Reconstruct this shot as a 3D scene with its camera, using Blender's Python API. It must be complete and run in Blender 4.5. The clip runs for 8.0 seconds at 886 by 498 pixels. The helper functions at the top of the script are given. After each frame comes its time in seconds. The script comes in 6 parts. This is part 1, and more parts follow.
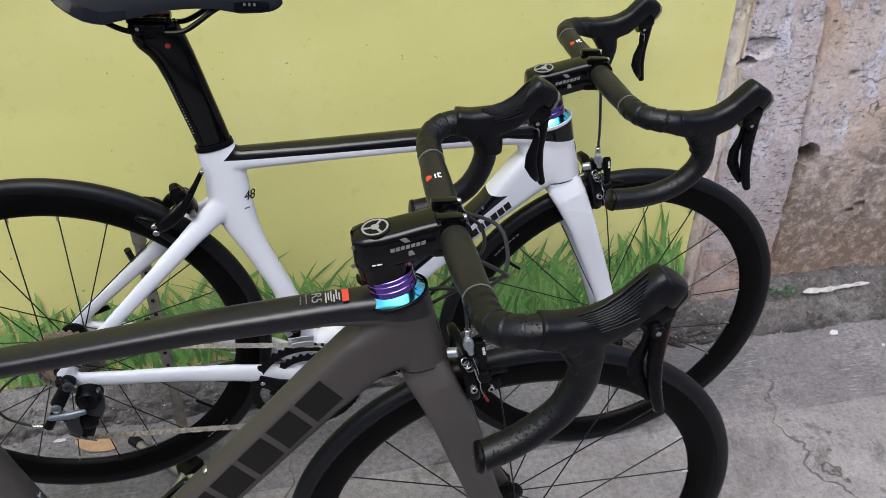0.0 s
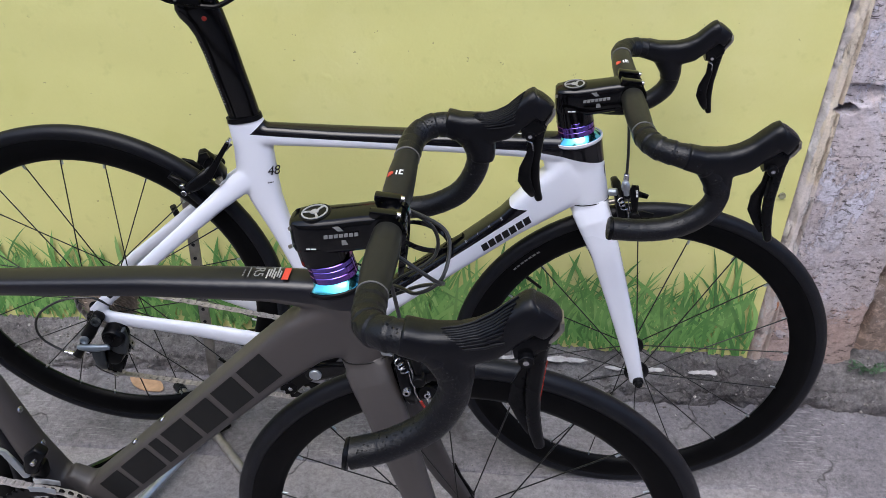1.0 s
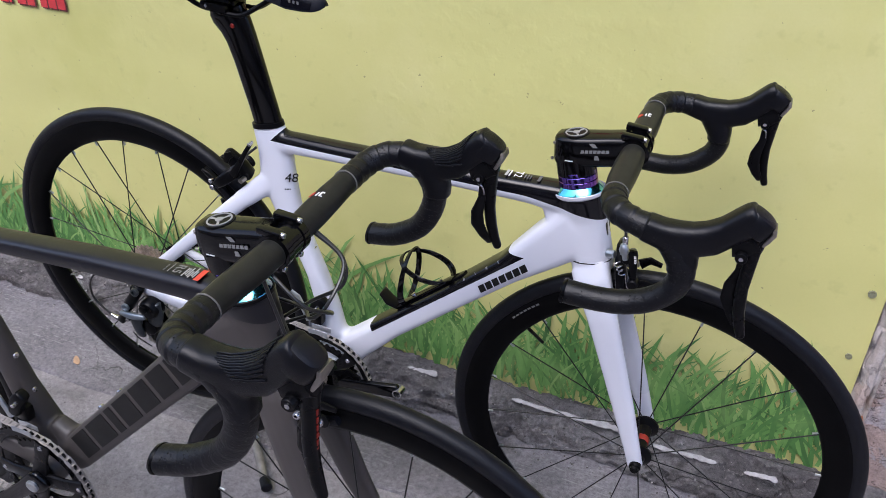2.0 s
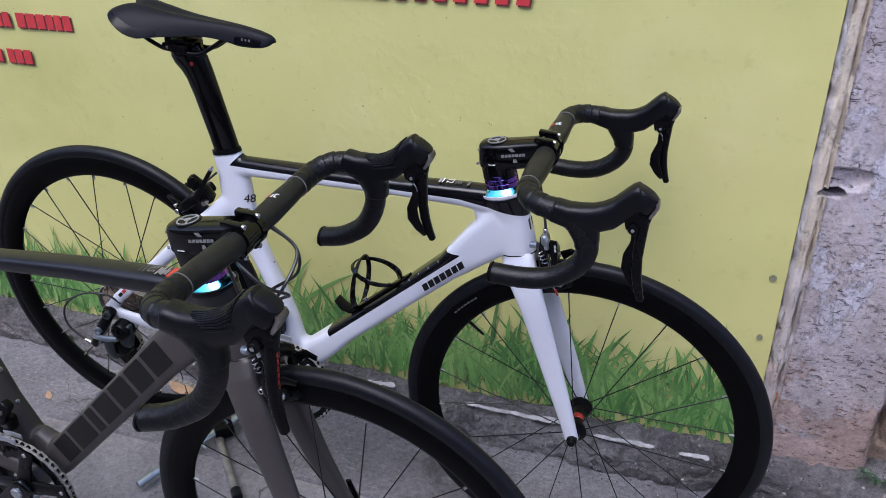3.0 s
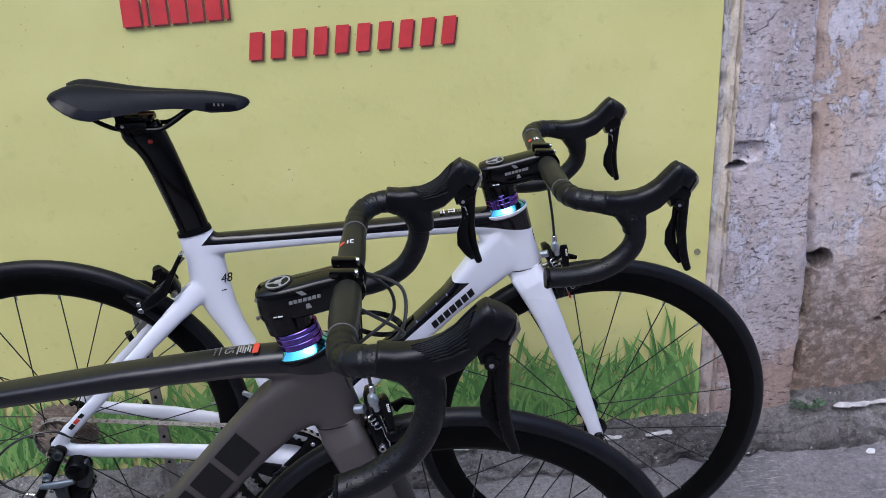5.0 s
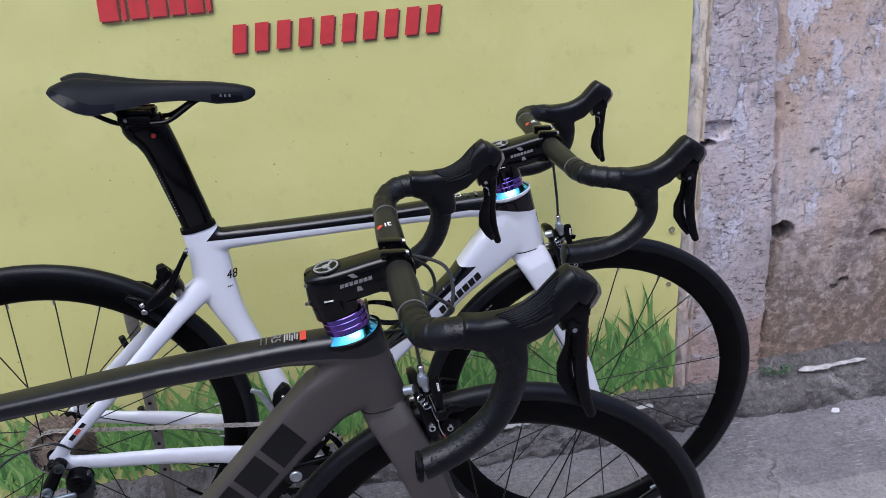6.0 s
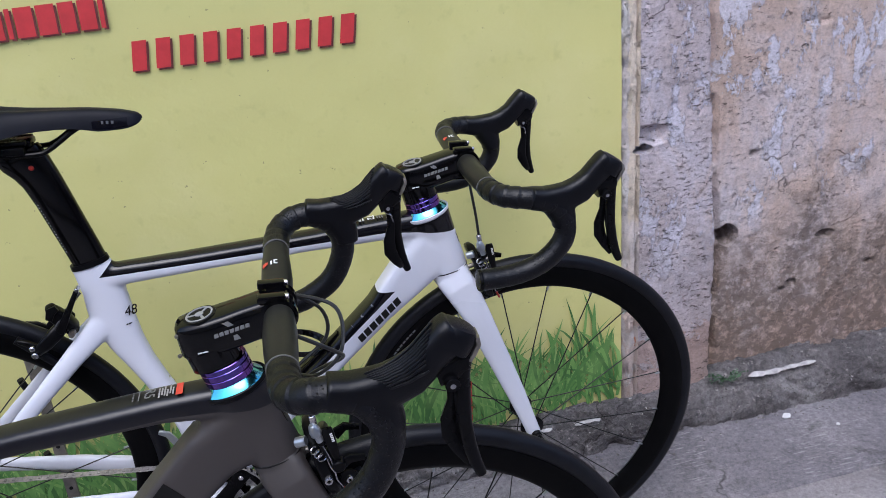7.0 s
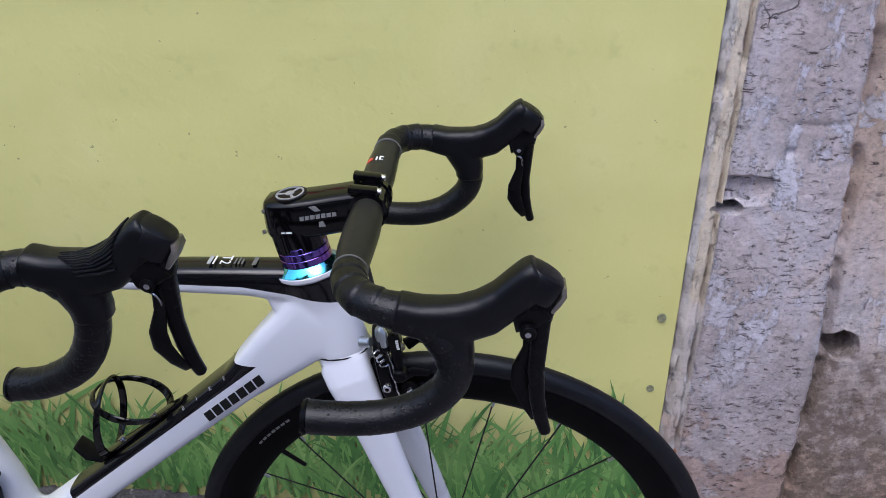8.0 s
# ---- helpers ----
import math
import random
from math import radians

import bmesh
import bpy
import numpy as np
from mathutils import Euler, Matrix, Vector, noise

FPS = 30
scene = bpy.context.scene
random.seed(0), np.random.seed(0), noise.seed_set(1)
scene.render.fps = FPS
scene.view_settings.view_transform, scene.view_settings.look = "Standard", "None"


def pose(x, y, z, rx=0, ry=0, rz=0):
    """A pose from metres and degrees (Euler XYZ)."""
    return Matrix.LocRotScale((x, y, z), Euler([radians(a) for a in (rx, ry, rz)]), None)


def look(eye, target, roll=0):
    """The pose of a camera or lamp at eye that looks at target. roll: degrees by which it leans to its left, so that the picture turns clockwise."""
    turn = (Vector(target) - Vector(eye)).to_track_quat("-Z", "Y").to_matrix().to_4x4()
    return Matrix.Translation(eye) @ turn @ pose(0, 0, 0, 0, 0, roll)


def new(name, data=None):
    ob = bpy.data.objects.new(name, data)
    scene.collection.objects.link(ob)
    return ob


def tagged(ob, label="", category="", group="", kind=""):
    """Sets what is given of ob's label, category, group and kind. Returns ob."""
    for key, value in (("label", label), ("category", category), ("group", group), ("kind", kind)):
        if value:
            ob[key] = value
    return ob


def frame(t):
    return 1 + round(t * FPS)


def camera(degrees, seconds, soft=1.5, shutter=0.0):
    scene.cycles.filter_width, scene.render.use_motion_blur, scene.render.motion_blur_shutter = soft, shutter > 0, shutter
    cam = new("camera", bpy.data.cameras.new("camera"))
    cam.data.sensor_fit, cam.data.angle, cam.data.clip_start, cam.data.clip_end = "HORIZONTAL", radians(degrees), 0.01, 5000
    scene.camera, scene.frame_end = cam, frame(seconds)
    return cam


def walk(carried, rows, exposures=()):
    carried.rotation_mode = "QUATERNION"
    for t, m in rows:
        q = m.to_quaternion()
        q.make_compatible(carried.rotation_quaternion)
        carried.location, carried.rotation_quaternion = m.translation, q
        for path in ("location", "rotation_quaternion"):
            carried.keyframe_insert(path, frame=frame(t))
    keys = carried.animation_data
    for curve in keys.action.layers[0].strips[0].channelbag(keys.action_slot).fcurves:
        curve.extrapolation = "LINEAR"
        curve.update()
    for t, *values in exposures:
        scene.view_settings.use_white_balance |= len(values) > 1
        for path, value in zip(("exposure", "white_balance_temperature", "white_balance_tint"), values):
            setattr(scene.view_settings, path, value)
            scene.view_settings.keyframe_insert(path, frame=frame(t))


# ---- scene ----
cam = camera(58.1, 8.0, soft=0.6)
METRES, START_X, START_Y, EYE, TILT, LEAN, TURN = 2.2928, 0.0807, -0.0209, 1.3489, -35.154, 0.781, -10.465
ROWS = [
    (0.0, 0.0, 0.0, 0.0, 0.0, 0.0, -0.0),
    (0.5, 0.0536, 0.0011, -0.0045, 5.03, 0.19, -5.74),
    (1.0, 0.1072, 0.016, 0.0052, 11.81, -0.36, -9.48),
    (1.2, 0.1212, 0.0343, 0.0135, 14.21, -0.24, -10.57),
    (2.3, 0.2739, 0.0850, 0.0545, 30.04, -2.79, -20.58),
    (2.5, 0.2843, 0.0742, 0.0494, 28.43, -0.57, -19.28),
    (3.0, 0.2909, 0.0316, 0.0189, 25.07, 2.05, -16.13),
    (3.5, 0.2776, 0.0147, -0.0022, 23.53, 3.34, -15.3),
    (4.0, 0.2444, 0.0163, -0.0162, 21.12, 5.29, -13.18),
    (4.5, 0.1813, 0.026, -0.0189, 17.75, 7.5, -9.46),
    (5.0, 0.1093, -0.0167, -0.0451, 7.86, 10.38, -1.25),
    (5.2, 0.0828, -0.0365, -0.0551, 4.77, 10.54, 1.13),
    (6.3, 0.0400, -0.0213, -0.0573, 1.91, 10.37, 2.89),
    (6.5, 0.0399, -0.0239, -0.0573, 1.36, 10.26, 3.39),
    (7.0, 0.086, 0.0052, -0.0338, 1.15, 9.99, 4.84),
    (7.5, 0.1908, 0.0887, 0.0258, 4.95, 7.62, -2.9),
    (8.0, 0.2144, 0.2011, 0.0761, 11.88, 4.86, -8.39),
]
walk(cam, [(t, pose(START_X, START_Y, EYE, TILT, LEAN, TURN) @ pose(METRES * x, METRES * y, METRES * z, 90 + pitch, roll, yaw)) for t, x, y, z, yaw, pitch, roll in ROWS],
     exposures=[(0.0, 1.20, 6300, 5), (0.5, 1.22, 6100, 7), (1.0, 1.25, 6000, 10), (2.3, 1.27, 5800, 14.5), (2.6, 1.27, 5700, 14.5), (3.1, 1.04, 5650, 14.5), (4.5, 1.04, 5600, 12), (5.2, 1.05, 5700, 12), (8.0, 1.05, 5700, 12)])

# ---- light: an overcast sky over a narrow lane ----
world = bpy.data.worlds.new("sky")
scene.world = world
world.use_nodes = True
wn = world.node_tree
sky = wn.nodes.new("ShaderNodeTexSky")
sky.sky_type = "NISHITA"
sky.sun_disc = False
sky.sun_elevation, sky.sun_rotation = radians(58), radians(200)
sky.air_density, sky.dust_density = 1.0, 3.0
wn.links.new(sky.outputs[0], wn.nodes["Background"].inputs[0])
wn.nodes["Background"].inputs[1].default_value = 0.13
sun = new("sun", bpy.data.lights.new("sun", "SUN"))
sun.data.energy, sun.data.angle, sun.data.color = 0.9, radians(40), (1.0, 0.97, 0.93)
sun.matrix_world = look((0, -1.2, 4), (0.3, 0.6, 0))


# ---- materials ----
def nodes_of(name):
    m = bpy.data.materials.new(name)
    m.use_nodes = True
    return m, m.node_tree, m.node_tree.nodes["Principled BSDF"]


def node(nt, kind, **inputs):
    n = nt.nodes.new(kind)
    for k, v in inputs.items():
        n.inputs[k.replace("_", " ")].default_value = v
    return n


def ramp(nt, fac, stops):
    r = nt.nodes.new("ShaderNodeValToRGB")
    while len(r.color_ramp.elements) < len(stops):
        r.color_ramp.elements.new(0.5)
    for e, (p, c) in zip(r.color_ramp.elements, stops):
        e.position, e.color = p, (*c, 1)
    nt.links.new(fac, r.inputs[0])
    return r.outputs[0]


def mix(nt, fac, a, b, blend="MIX"):
    m = nt.nodes.new("ShaderNodeMix")
    m.data_type, m.blend_type = "RGBA", blend
    for sock, v in ((m.inputs[0], fac), (m.inputs[6], a), (m.inputs[7], b)):
        if isinstance(v, bpy.types.NodeSocket):
            nt.links.new(v, sock)
        elif isinstance(v, (int, float)):
            sock.default_value = v
        else:
            sock.default_value = (*v, 1)
    return m.outputs[2]


def math_node(nt, op, a, b=0.0, c=0.0):
    m = nt.nodes.new("ShaderNodeMath")
    m.operation = op
    for sock, v in zip(m.inputs, (a, b, c)):
        if isinstance(v, bpy.types.NodeSocket):
            nt.links.new(v, sock)
        else:
            sock.default_value = v
    return m.outputs[0]


def noise_of(nt, scale, detail=4.0, rough=0.6, coords=None, distort=0.0):
    n = nt.nodes.new("ShaderNodeTexNoise")
    n.inputs["Scale"].default_value, n.inputs["Detail"].default_value, n.inputs["Roughness"].default_value = scale, detail, rough
    n.inputs["Distortion"].default_value = distort
    if coords is None:
        coords = nt.nodes.new("ShaderNodeTexCoord").outputs["Object"]
    nt.links.new(coords, n.inputs["Vector"])
    return n.outputs["Fac"]


def bump(nt, height, strength, distance, bsdf, chain=None):
    b = nt.nodes.new("ShaderNodeBump")
    b.inputs["Strength"].default_value, b.inputs["Distance"].default_value = strength, distance
    nt.links.new(height, b.inputs["Height"])
    if chain is not None:
        nt.links.new(chain, b.inputs["Normal"])
    nt.links.new(b.outputs[0], bsdf.inputs["Normal"])
    return b.outputs[0]


def plain(name, color, rough=0.5, metal=0.0, vary=0.15, scale=60.0, relief=0.0, relief_scale=900.0, coat=0.0, spec=0.5):
    """A surface of one paint or metal, with slight blotches, fine grain and uneven gloss."""
    m, nt, b = nodes_of(name)
    b.inputs["Metallic"].default_value = metal
    b.inputs["Coat Weight"].default_value = coat
    b.inputs["Coat Roughness"].default_value = 0.06
    b.inputs["Specular IOR Level"].default_value = spec
    f = noise_of(nt, scale)
    lo, hi = [c * (1 - vary) for c in color], [min(1, c * (1 + vary)) for c in color]
    nt.links.new(ramp(nt, f, [(0.3, lo), (0.7, hi)]), b.inputs["Base Color"])
    g = noise_of(nt, scale * 0.35)
    nt.links.new(math_node(nt, "MULTIPLY_ADD", g, rough * 0.5, rough * 0.75), b.inputs["Roughness"])
    if relief:
        bump(nt, noise_of(nt, relief_scale, 2.0), 0.6, relief, b)
    return m


def perforated(name, color):
    """Bar tape: soft foam with rows of small punched holes."""
    m, nt, b = nodes_of(name)
    co = nt.nodes.new("ShaderNodeTexCoord").outputs["Object"]
    v = nt.nodes.new("ShaderNodeTexVoronoi")
    v.inputs["Scale"].default_value, v.inputs["Randomness"].default_value = 230.0, 0.55
    nt.links.new(co, v.inputs["Vector"])
    hole = ramp(nt, v.outputs["Distance"], [(0.15, (0, 0, 0)), (0.25, (1, 1, 1))])
    zone = ramp(nt, noise_of(nt, 55.0, 1.0), [(0.52, (0, 0, 0)), (0.57, (1, 1, 1))])
    dots = math_node(nt, "MAXIMUM", hole, zone)
    # the holes' shade is painted in: colour drops to a fifth inside them
    nt.links.new(mix(nt, dots, [c * 0.2 for c in color], ramp(nt, noise_of(nt, 90.0), [(0.3, [c * 0.7 for c in color]), (0.7, [c * 1.3 for c in color])])), b.inputs["Base Color"])
    b.inputs["Roughness"].default_value, b.inputs["Specular IOR Level"].default_value = 0.38, 0.30
    n1 = bump(nt, dots, 1.0, 0.0016, b)
    bump(nt, noise_of(nt, 420.0, 3.0), 0.6, 0.0008, b, n1)
    return m


def livery(name, base, base_rough, dark, dark_rough, coat, vary, has_wedge, spec, rise, start):
    """Bicycle frame paint: the upper half of the top tube, the head tube's collar and a wedge on the down tube are black."""
    m, nt, b = nodes_of(name)
    xyz = nt.nodes.new("ShaderNodeSeparateXYZ")
    nt.links.new(nt.nodes.new("ShaderNodeTexCoord").outputs["Object"], xyz.inputs[0])
    x, z = xyz.outputs["X"], xyz.outputs["Z"]
    line = math_node(nt, "MULTIPLY_ADD", x, rise, start)
    bend = math_node(nt, "MAXIMUM", math_node(nt, "SUBTRACT", x, 0.74), 0.0)
    line = math_node(nt, "MULTIPLY_ADD", bend, -0.14, line)
    top = math_node(nt, "MULTIPLY", math_node(nt, "GREATER_THAN", z, line),
                    math_node(nt, "GREATER_THAN", math_node(nt, "MULTIPLY_ADD", z, -0.9, x), -0.338))
    d = math_node(nt, "MULTIPLY", math_node(nt, "SUBTRACT", z, x), 0.7071)
    s = math_node(nt, "MULTIPLY", math_node(nt, "ADD", z, x), 0.7071)
    end = math_node(nt, "MULTIPLY_ADD", d, 1.1, s)
    wedge = math_node(nt, "MULTIPLY", math_node(nt, "GREATER_THAN", d, -0.0785),
                      math_node(nt, "MULTIPLY", math_node(nt, "LESS_THAN", end, 0.90), math_node(nt, "MULTIPLY", math_node(nt, "GREATER_THAN", s, 0.635), math_node(nt, "GREATER_THAN", x, 0.462))))
    is_black = math_node(nt, "MAXIMUM", top, wedge) if has_wedge else top
    b.inputs["Specular IOR Level"].default_value = spec
    f = noise_of(nt, 8.0, 2.0)
    lo, hi = [c * (1 - vary) for c in base], [min(1, c * (1 + vary)) for c in base]
    nt.links.new(mix(nt, is_black, ramp(nt, f, [(0.3, lo), (0.7, hi)]), dark), b.inputs["Base Color"])
    dust = math_node(nt, "MULTIPLY", noise_of(nt, 300.0, 3.0), 0.08)
    nt.links.new(math_node(nt, "ADD", dust, math_node(nt, "MULTIPLY_ADD", is_black, dark_rough - base_rough, base_rough)), b.inputs["Roughness"])
    b.inputs["Coat Weight"].default_value = coat
    b.inputs["Coat Roughness"].default_value = 0.08
    return m


MAT = {
    "white_frame": livery("white_frame_paint", (0.60, 0.615, 0.685), 0.30, (0.003, 0.003, 0.0045), 0.14, 0.15, 0.01, True, 0.3, 0.072, 0.6930),
    "grey_frame": livery("charcoal_frame_paint", (0.042, 0.037, 0.036), 0.42, (0.0050, 0.0050, 0.0075), 0.27, 0.0, 0.06, False, 0.42, 0.140, 0.6420),
    "white_fork": plain("white_fork_paint", (0.60, 0.615, 0.685), 0.28, 0, 0.01, 8, coat=0.5),
    "grey_fork": plain("charcoal_fork_paint", (0.043, 0.038, 0.0368), 0.42, 0, 0.06, 8),
    "gloss_black": plain("gloss_black_carbon", (0.0014, 0.0014, 0.0018), 0.11, 0, 0.2, 30, spec=0.30),
    "satin_black": plain("satin_black_alloy", (0.0028, 0.0028, 0.0034), 0.28, 0, 0.2, 40, spec=0.12),
    "bar_black": plain("bare_bar_carbon", (0.0165, 0.0162, 0.0140), 0.34, 0, 0.2, 60, spec=0.11),
    "rubber": plain("tyre_rubber", (0.0042, 0.0046, 0.0066), 0.40, 0, 0.25, 50, 0.0006, 500, spec=0.20),
    "rim": plain("rim_carbon", (0.0022, 0.0022, 0.0025), 0.36, 0, 0.25, 20, spec=0.05),
    "hood": plain("hood_rubber", (0.0018, 0.0020, 0.0034), 0.34, 0, 0.2, 60, 0.0003, 1500, spec=0.27),
    "tape": perforated("bar_tape", (0.0024, 0.0026, 0.0040)),
    "saddle": plain("saddle_cover", (0.0055, 0.006, 0.0095), 0.44, 0, 0.15, 40, 0.0003, 900, spec=0.11),
    "saddle_gloss": plain("glossy_saddle_side", (0.002, 0.002, 0.004), 0.16, 0, 0.1, 40, spec=0.13),
    "chrome": plain("polished_steel", (0.50, 0.50, 0.52), 0.24, 1.0, 0.2, 80),
    "steel": plain("worn_steel", (0.30, 0.28, 0.26), 0.42, 1.0, 0.3, 60),
    "dull_silver": plain("grey_alloy", (0.42, 0.45, 0.48), 0.34, 0.9, 0.1, 80),
    "stand_paint": plain("dull_stand_paint", (0.26, 0.24, 0.22), 0.5, 0.6, 0.25, 40),
    "spoke": plain("black_spoke", (0.015, 0.015, 0.015), 0.35, 0.5, 0.1, 40),
    "chain": plain("chain_steel", (0.29, 0.268, 0.258), 0.42, 0.45, 0.35, 120),
    "sprocket": plain("brown_sprocket_steel", (0.34, 0.275, 0.225), 0.40, 0.5, 0.3, 120),
    "cable": plain("cable_housing", (0.014, 0.014, 0.014), 0.30, 0, 0.1, 60),
    "decal_black": plain("black_decal", (0.007, 0.007, 0.007), 0.45, 0, 0.1, 60, spec=0.2),
    "decal_white": plain("white_decal", (0.70, 0.70, 0.70), 0.4, 0, 0.05, 60),
    "decal_grey": plain("grey_decal", (0.30, 0.30, 0.30), 0.4, 0, 0.05, 60),
    "faint_grey": plain("faint_grey_print", (0.10, 0.10, 0.10), 0.5, 0, 0.05, 60),
    "decal_dim": plain("dim_grey_decal", (0.16, 0.16, 0.16), 0.4, 0, 0.05, 60),
    "silver_print": plain("silver_print", (0.30, 0.30, 0.31), 0.35, 0.3, 0.05, 60),
    "slate_alloy": plain("blue_grey_alloy", (0.20, 0.235, 0.275), 0.40, 0.6, 0.1, 80),
    "dark_slate": plain("dark_slate_alloy", (0.030, 0.036, 0.042), 0.38, 0.3, 0.1, 80),
    "decal_red": plain("red_decal", (0.50, 0.05, 0.03), 0.4, 0, 0.05, 60),
    "red_part": plain("red_anodised", (0.34, 0.03, 0.02), 0.3, 0.4, 0.05, 60),
}


# ---- mesh building ----
class Geo:
    """Collects vertices and faces of one part."""

    def __init__(self):
        self.v, self.f = [], []

    def rings(self, rings, closed=False, caps=True):
        n, base = len(rings[0]), len(self.v)
        for r in rings:
            self.v += [tuple(p) for p in r]
        m = len(rings)
        for i in range(m if closed else m - 1):
            a, b = base + i * n, base + ((i + 1) % m) * n
            for j in range(n):
                k = (j + 1) % n
                self.f.append((a + j, a + k, b + k, b + j))
        if caps and not closed:
            self.f.append(tuple(base + j for j in reversed(range(n))))
            self.f.append(tuple(base + (m - 1) * n + j for j in range(n)))
        return self

    def loft(self, secs, n=16, side=(0, 1, 0), e=2.3, dome=0.0):
        """secs: (centre, half width along side, half height across it). dome: rounds the two ends by that share."""
        cs = [Vector(s[0]) for s in secs]
        rings = []
        for i, (c, a, b) in enumerate(secs):
            c = Vector(c)
            t = (cs[min(i + 1, len(cs) - 1)] - cs[max(i - 1, 0)]).normalized()
            s = Vector(side)
            s = (s - t * s.dot(t)).normalized()
            u = t.cross(s)
            rings.append((c, t, s, u, a, b))
        def one(c, s, u, a, b):
            out = []
            for j in range(n):
                q = 2 * math.pi * j / n
                cq, sq = math.cos(q), math.sin(q)
                out.append(c + s * a * math.copysign(abs(cq) ** (2 / e), cq) + u * b * math.copysign(abs(sq) ** (2 / e), sq))
            return out
        full = []
        if dome:
            c, t, s, u, a, b = rings[0]
            for k in (0.25, 0.65, 0.9):
                full.append(one(c - t * dome * math.sqrt(1 - k * k) * min(a, b), s, u, a * k, b * k))
        full += [one(c, s, u, a, b) for c, t, s, u, a, b in rings]
        if dome:
            c, t, s, u, a, b = rings[-1]
            for k in (0.9, 0.65, 0.25):
                full.append(one(c + t * dome * math.sqrt(1 - k * k) * min(a, b), s, u, a * k, b * k))
        return self.rings(full)

    def tube(self, pts, radius, n=8, steps=6, caps=True, closed=False, flat=1.0):
        """A round tube through pts. radius: one number or one a point."""
        path, rad = smooth_path(pts, radius, steps)
        t0 = (path[1] - path[0]).normalized()
        s = t0.orthogonal().normalized()
        rings = []
        for i, c in enumerate(path):
            t = (path[min(i + 1, len(path) - 1)] - path[max(i - 1, 0)]).normalized()
            s = (s - t * s.dot(t)).normalized()
            u = t.cross(s)
            rings.append([c + (s * math.cos(q) + u * math.sin(q) * flat) * rad[i] for q in [2 * math.pi * j / n for j in range(n)]])
        return self.rings(rings, caps=caps)

    def lathe(self, profile, n=48, centre=(0, 0, 0), axis=(0, 1, 0), closed=False):
        """profile: (radius, height along the axis)."""
        ax = Vector(axis).normalized()
        s = ax.orthogonal().normalized()
        u = ax.cross(s)
        c = Vector(centre)
        rings = [[c + ax * h + (s * math.cos(q) + u * math.sin(q)) * r for q in [2 * math.pi * j / n for j in range(n)]] for r, h in profile]
        return self.rings(rings, closed=closed, caps=not closed)

    def cyl(self, a, b, r, n=14, r2=None, bevel=0.0):
        a, b = Vector(a), Vector(b)
        ax = b - a
        h = ax.length
        r2 = r if r2 is None else r2
        if bevel:
            prof = [(r - bevel, 0), (r, bevel), (r2, h - bevel), (r2 - bevel, h)]
        else:
            prof = [(r, 0), (r2, h)]
        return self.lathe(prof, n, a, ax)

    def box(self, centre, size, m=None, bevel=0.0):
        bm = bmesh.new()
        bmesh.ops.create_cube(bm, size=1.0)
        bmesh.ops.scale(bm, vec=size, verts=bm.verts)
        if bevel:
            bmesh.ops.bevel(bm, geom=bm.edges[:], offset=bevel, segments=2, profile=0.5, affect="EDGES")
        t = Matrix.Translation(centre) @ (m if m is not None else Matrix())
        base = len(self.v)
        bm.verts.index_update()
        self.v += [tuple(t @ v.co) for v in bm.verts]
        self.f += [tuple(base + v.index for v in f.verts) for f in bm.faces]
        bm.free()
        return self

    def plate(self, outline, thick, m):
        """A flat plate: outline in 2D, pushed to the thickness, at the matrix m (2D is its x and y)."""
        base, n = len(self.v), len(outline)
        self.v += [tuple(m @ Vector((x, y, 0))) for x, y in outline]
        self.v += [tuple(m @ Vector((x, y, thick))) for x, y in outline]
        self.f.append(tuple(base + i for i in reversed(range(n))))
        self.f.append(tuple(base + n + i for i in range(n)))
        for i in range(n):
            k = (i + 1) % n
            self.f.append((base + i, base + k, base + n + k, base + n + i))
        return self

    def mesh(self, name, material, angle=35):
        me = bpy.data.meshes.new(name)
        me.from_pydata(self.v, [], self.f)
        bm = bmesh.new()
        bm.from_mesh(me)
        bmesh.ops.recalc_face_normals(bm, faces=bm.faces)
        bm.to_mesh(me)
        bm.free()
        me.materials.append(material)
        me.polygons.foreach_set("use_smooth", [True] * len(me.polygons))
        me.set_sharp_from_angle(angle=radians(angle))
        return me


def smooth_path(pts, radius, steps):
    p = [Vector(q) for q in pts]
    r = list(radius) if isinstance(radius, (list, tuple)) else [radius] * len(p)
    if len(p) == 2 or steps <= 1:
        return p, r
    out, rad = [], []
    for i in range(len(p) - 1):
        a, b, c, d = p[max(i - 1, 0)], p[i], p[i + 1], p[min(i + 2, len(p) - 1)]
        for k in range(steps):
            t = k / steps
            out.append(0.5 * ((2 * b) + (c - a) * t + (2 * a - 5 * b + 4 * c - d) * t * t + (3 * b - a - 3 * c + d) * t ** 3))
            rad.append(r[i] + (r[i + 1] - r[i]) * t)
    return out + [p[-1]], rad + [r[-1]]


def part(name, geo, material, parent, label="", angle=35):
    """One mesh object under a thing or under a part."""
    ob = new(name, geo.mesh(name, material, angle) if isinstance(geo, Geo) else geo)
    ob.parent = parent
    return tagged(ob, label)


def thing(name, m, label, category, group="", kind=""):
    ob = new(name)
    ob.empty_display_size = 0.1
    ob.matrix_world = m
    return tagged(ob, label, category, group, kind)


# ---- the bicycles: x forward from the rear hub, y to the left, z up from the ground ----
HUB_Z, TYRE_R, BASE = 0.336, 0.336, 0.998
FRONT = Vector((BASE, 0, HUB_Z))
REAR = Vector((0.024, 0, 0.350))
DERAILLEUR = Vector((0.010, 0, 0.016))
BB = Vector((0.420, 0, 0.268))
AXIS = Vector((-0.302, 0, 0.953)).normalized()


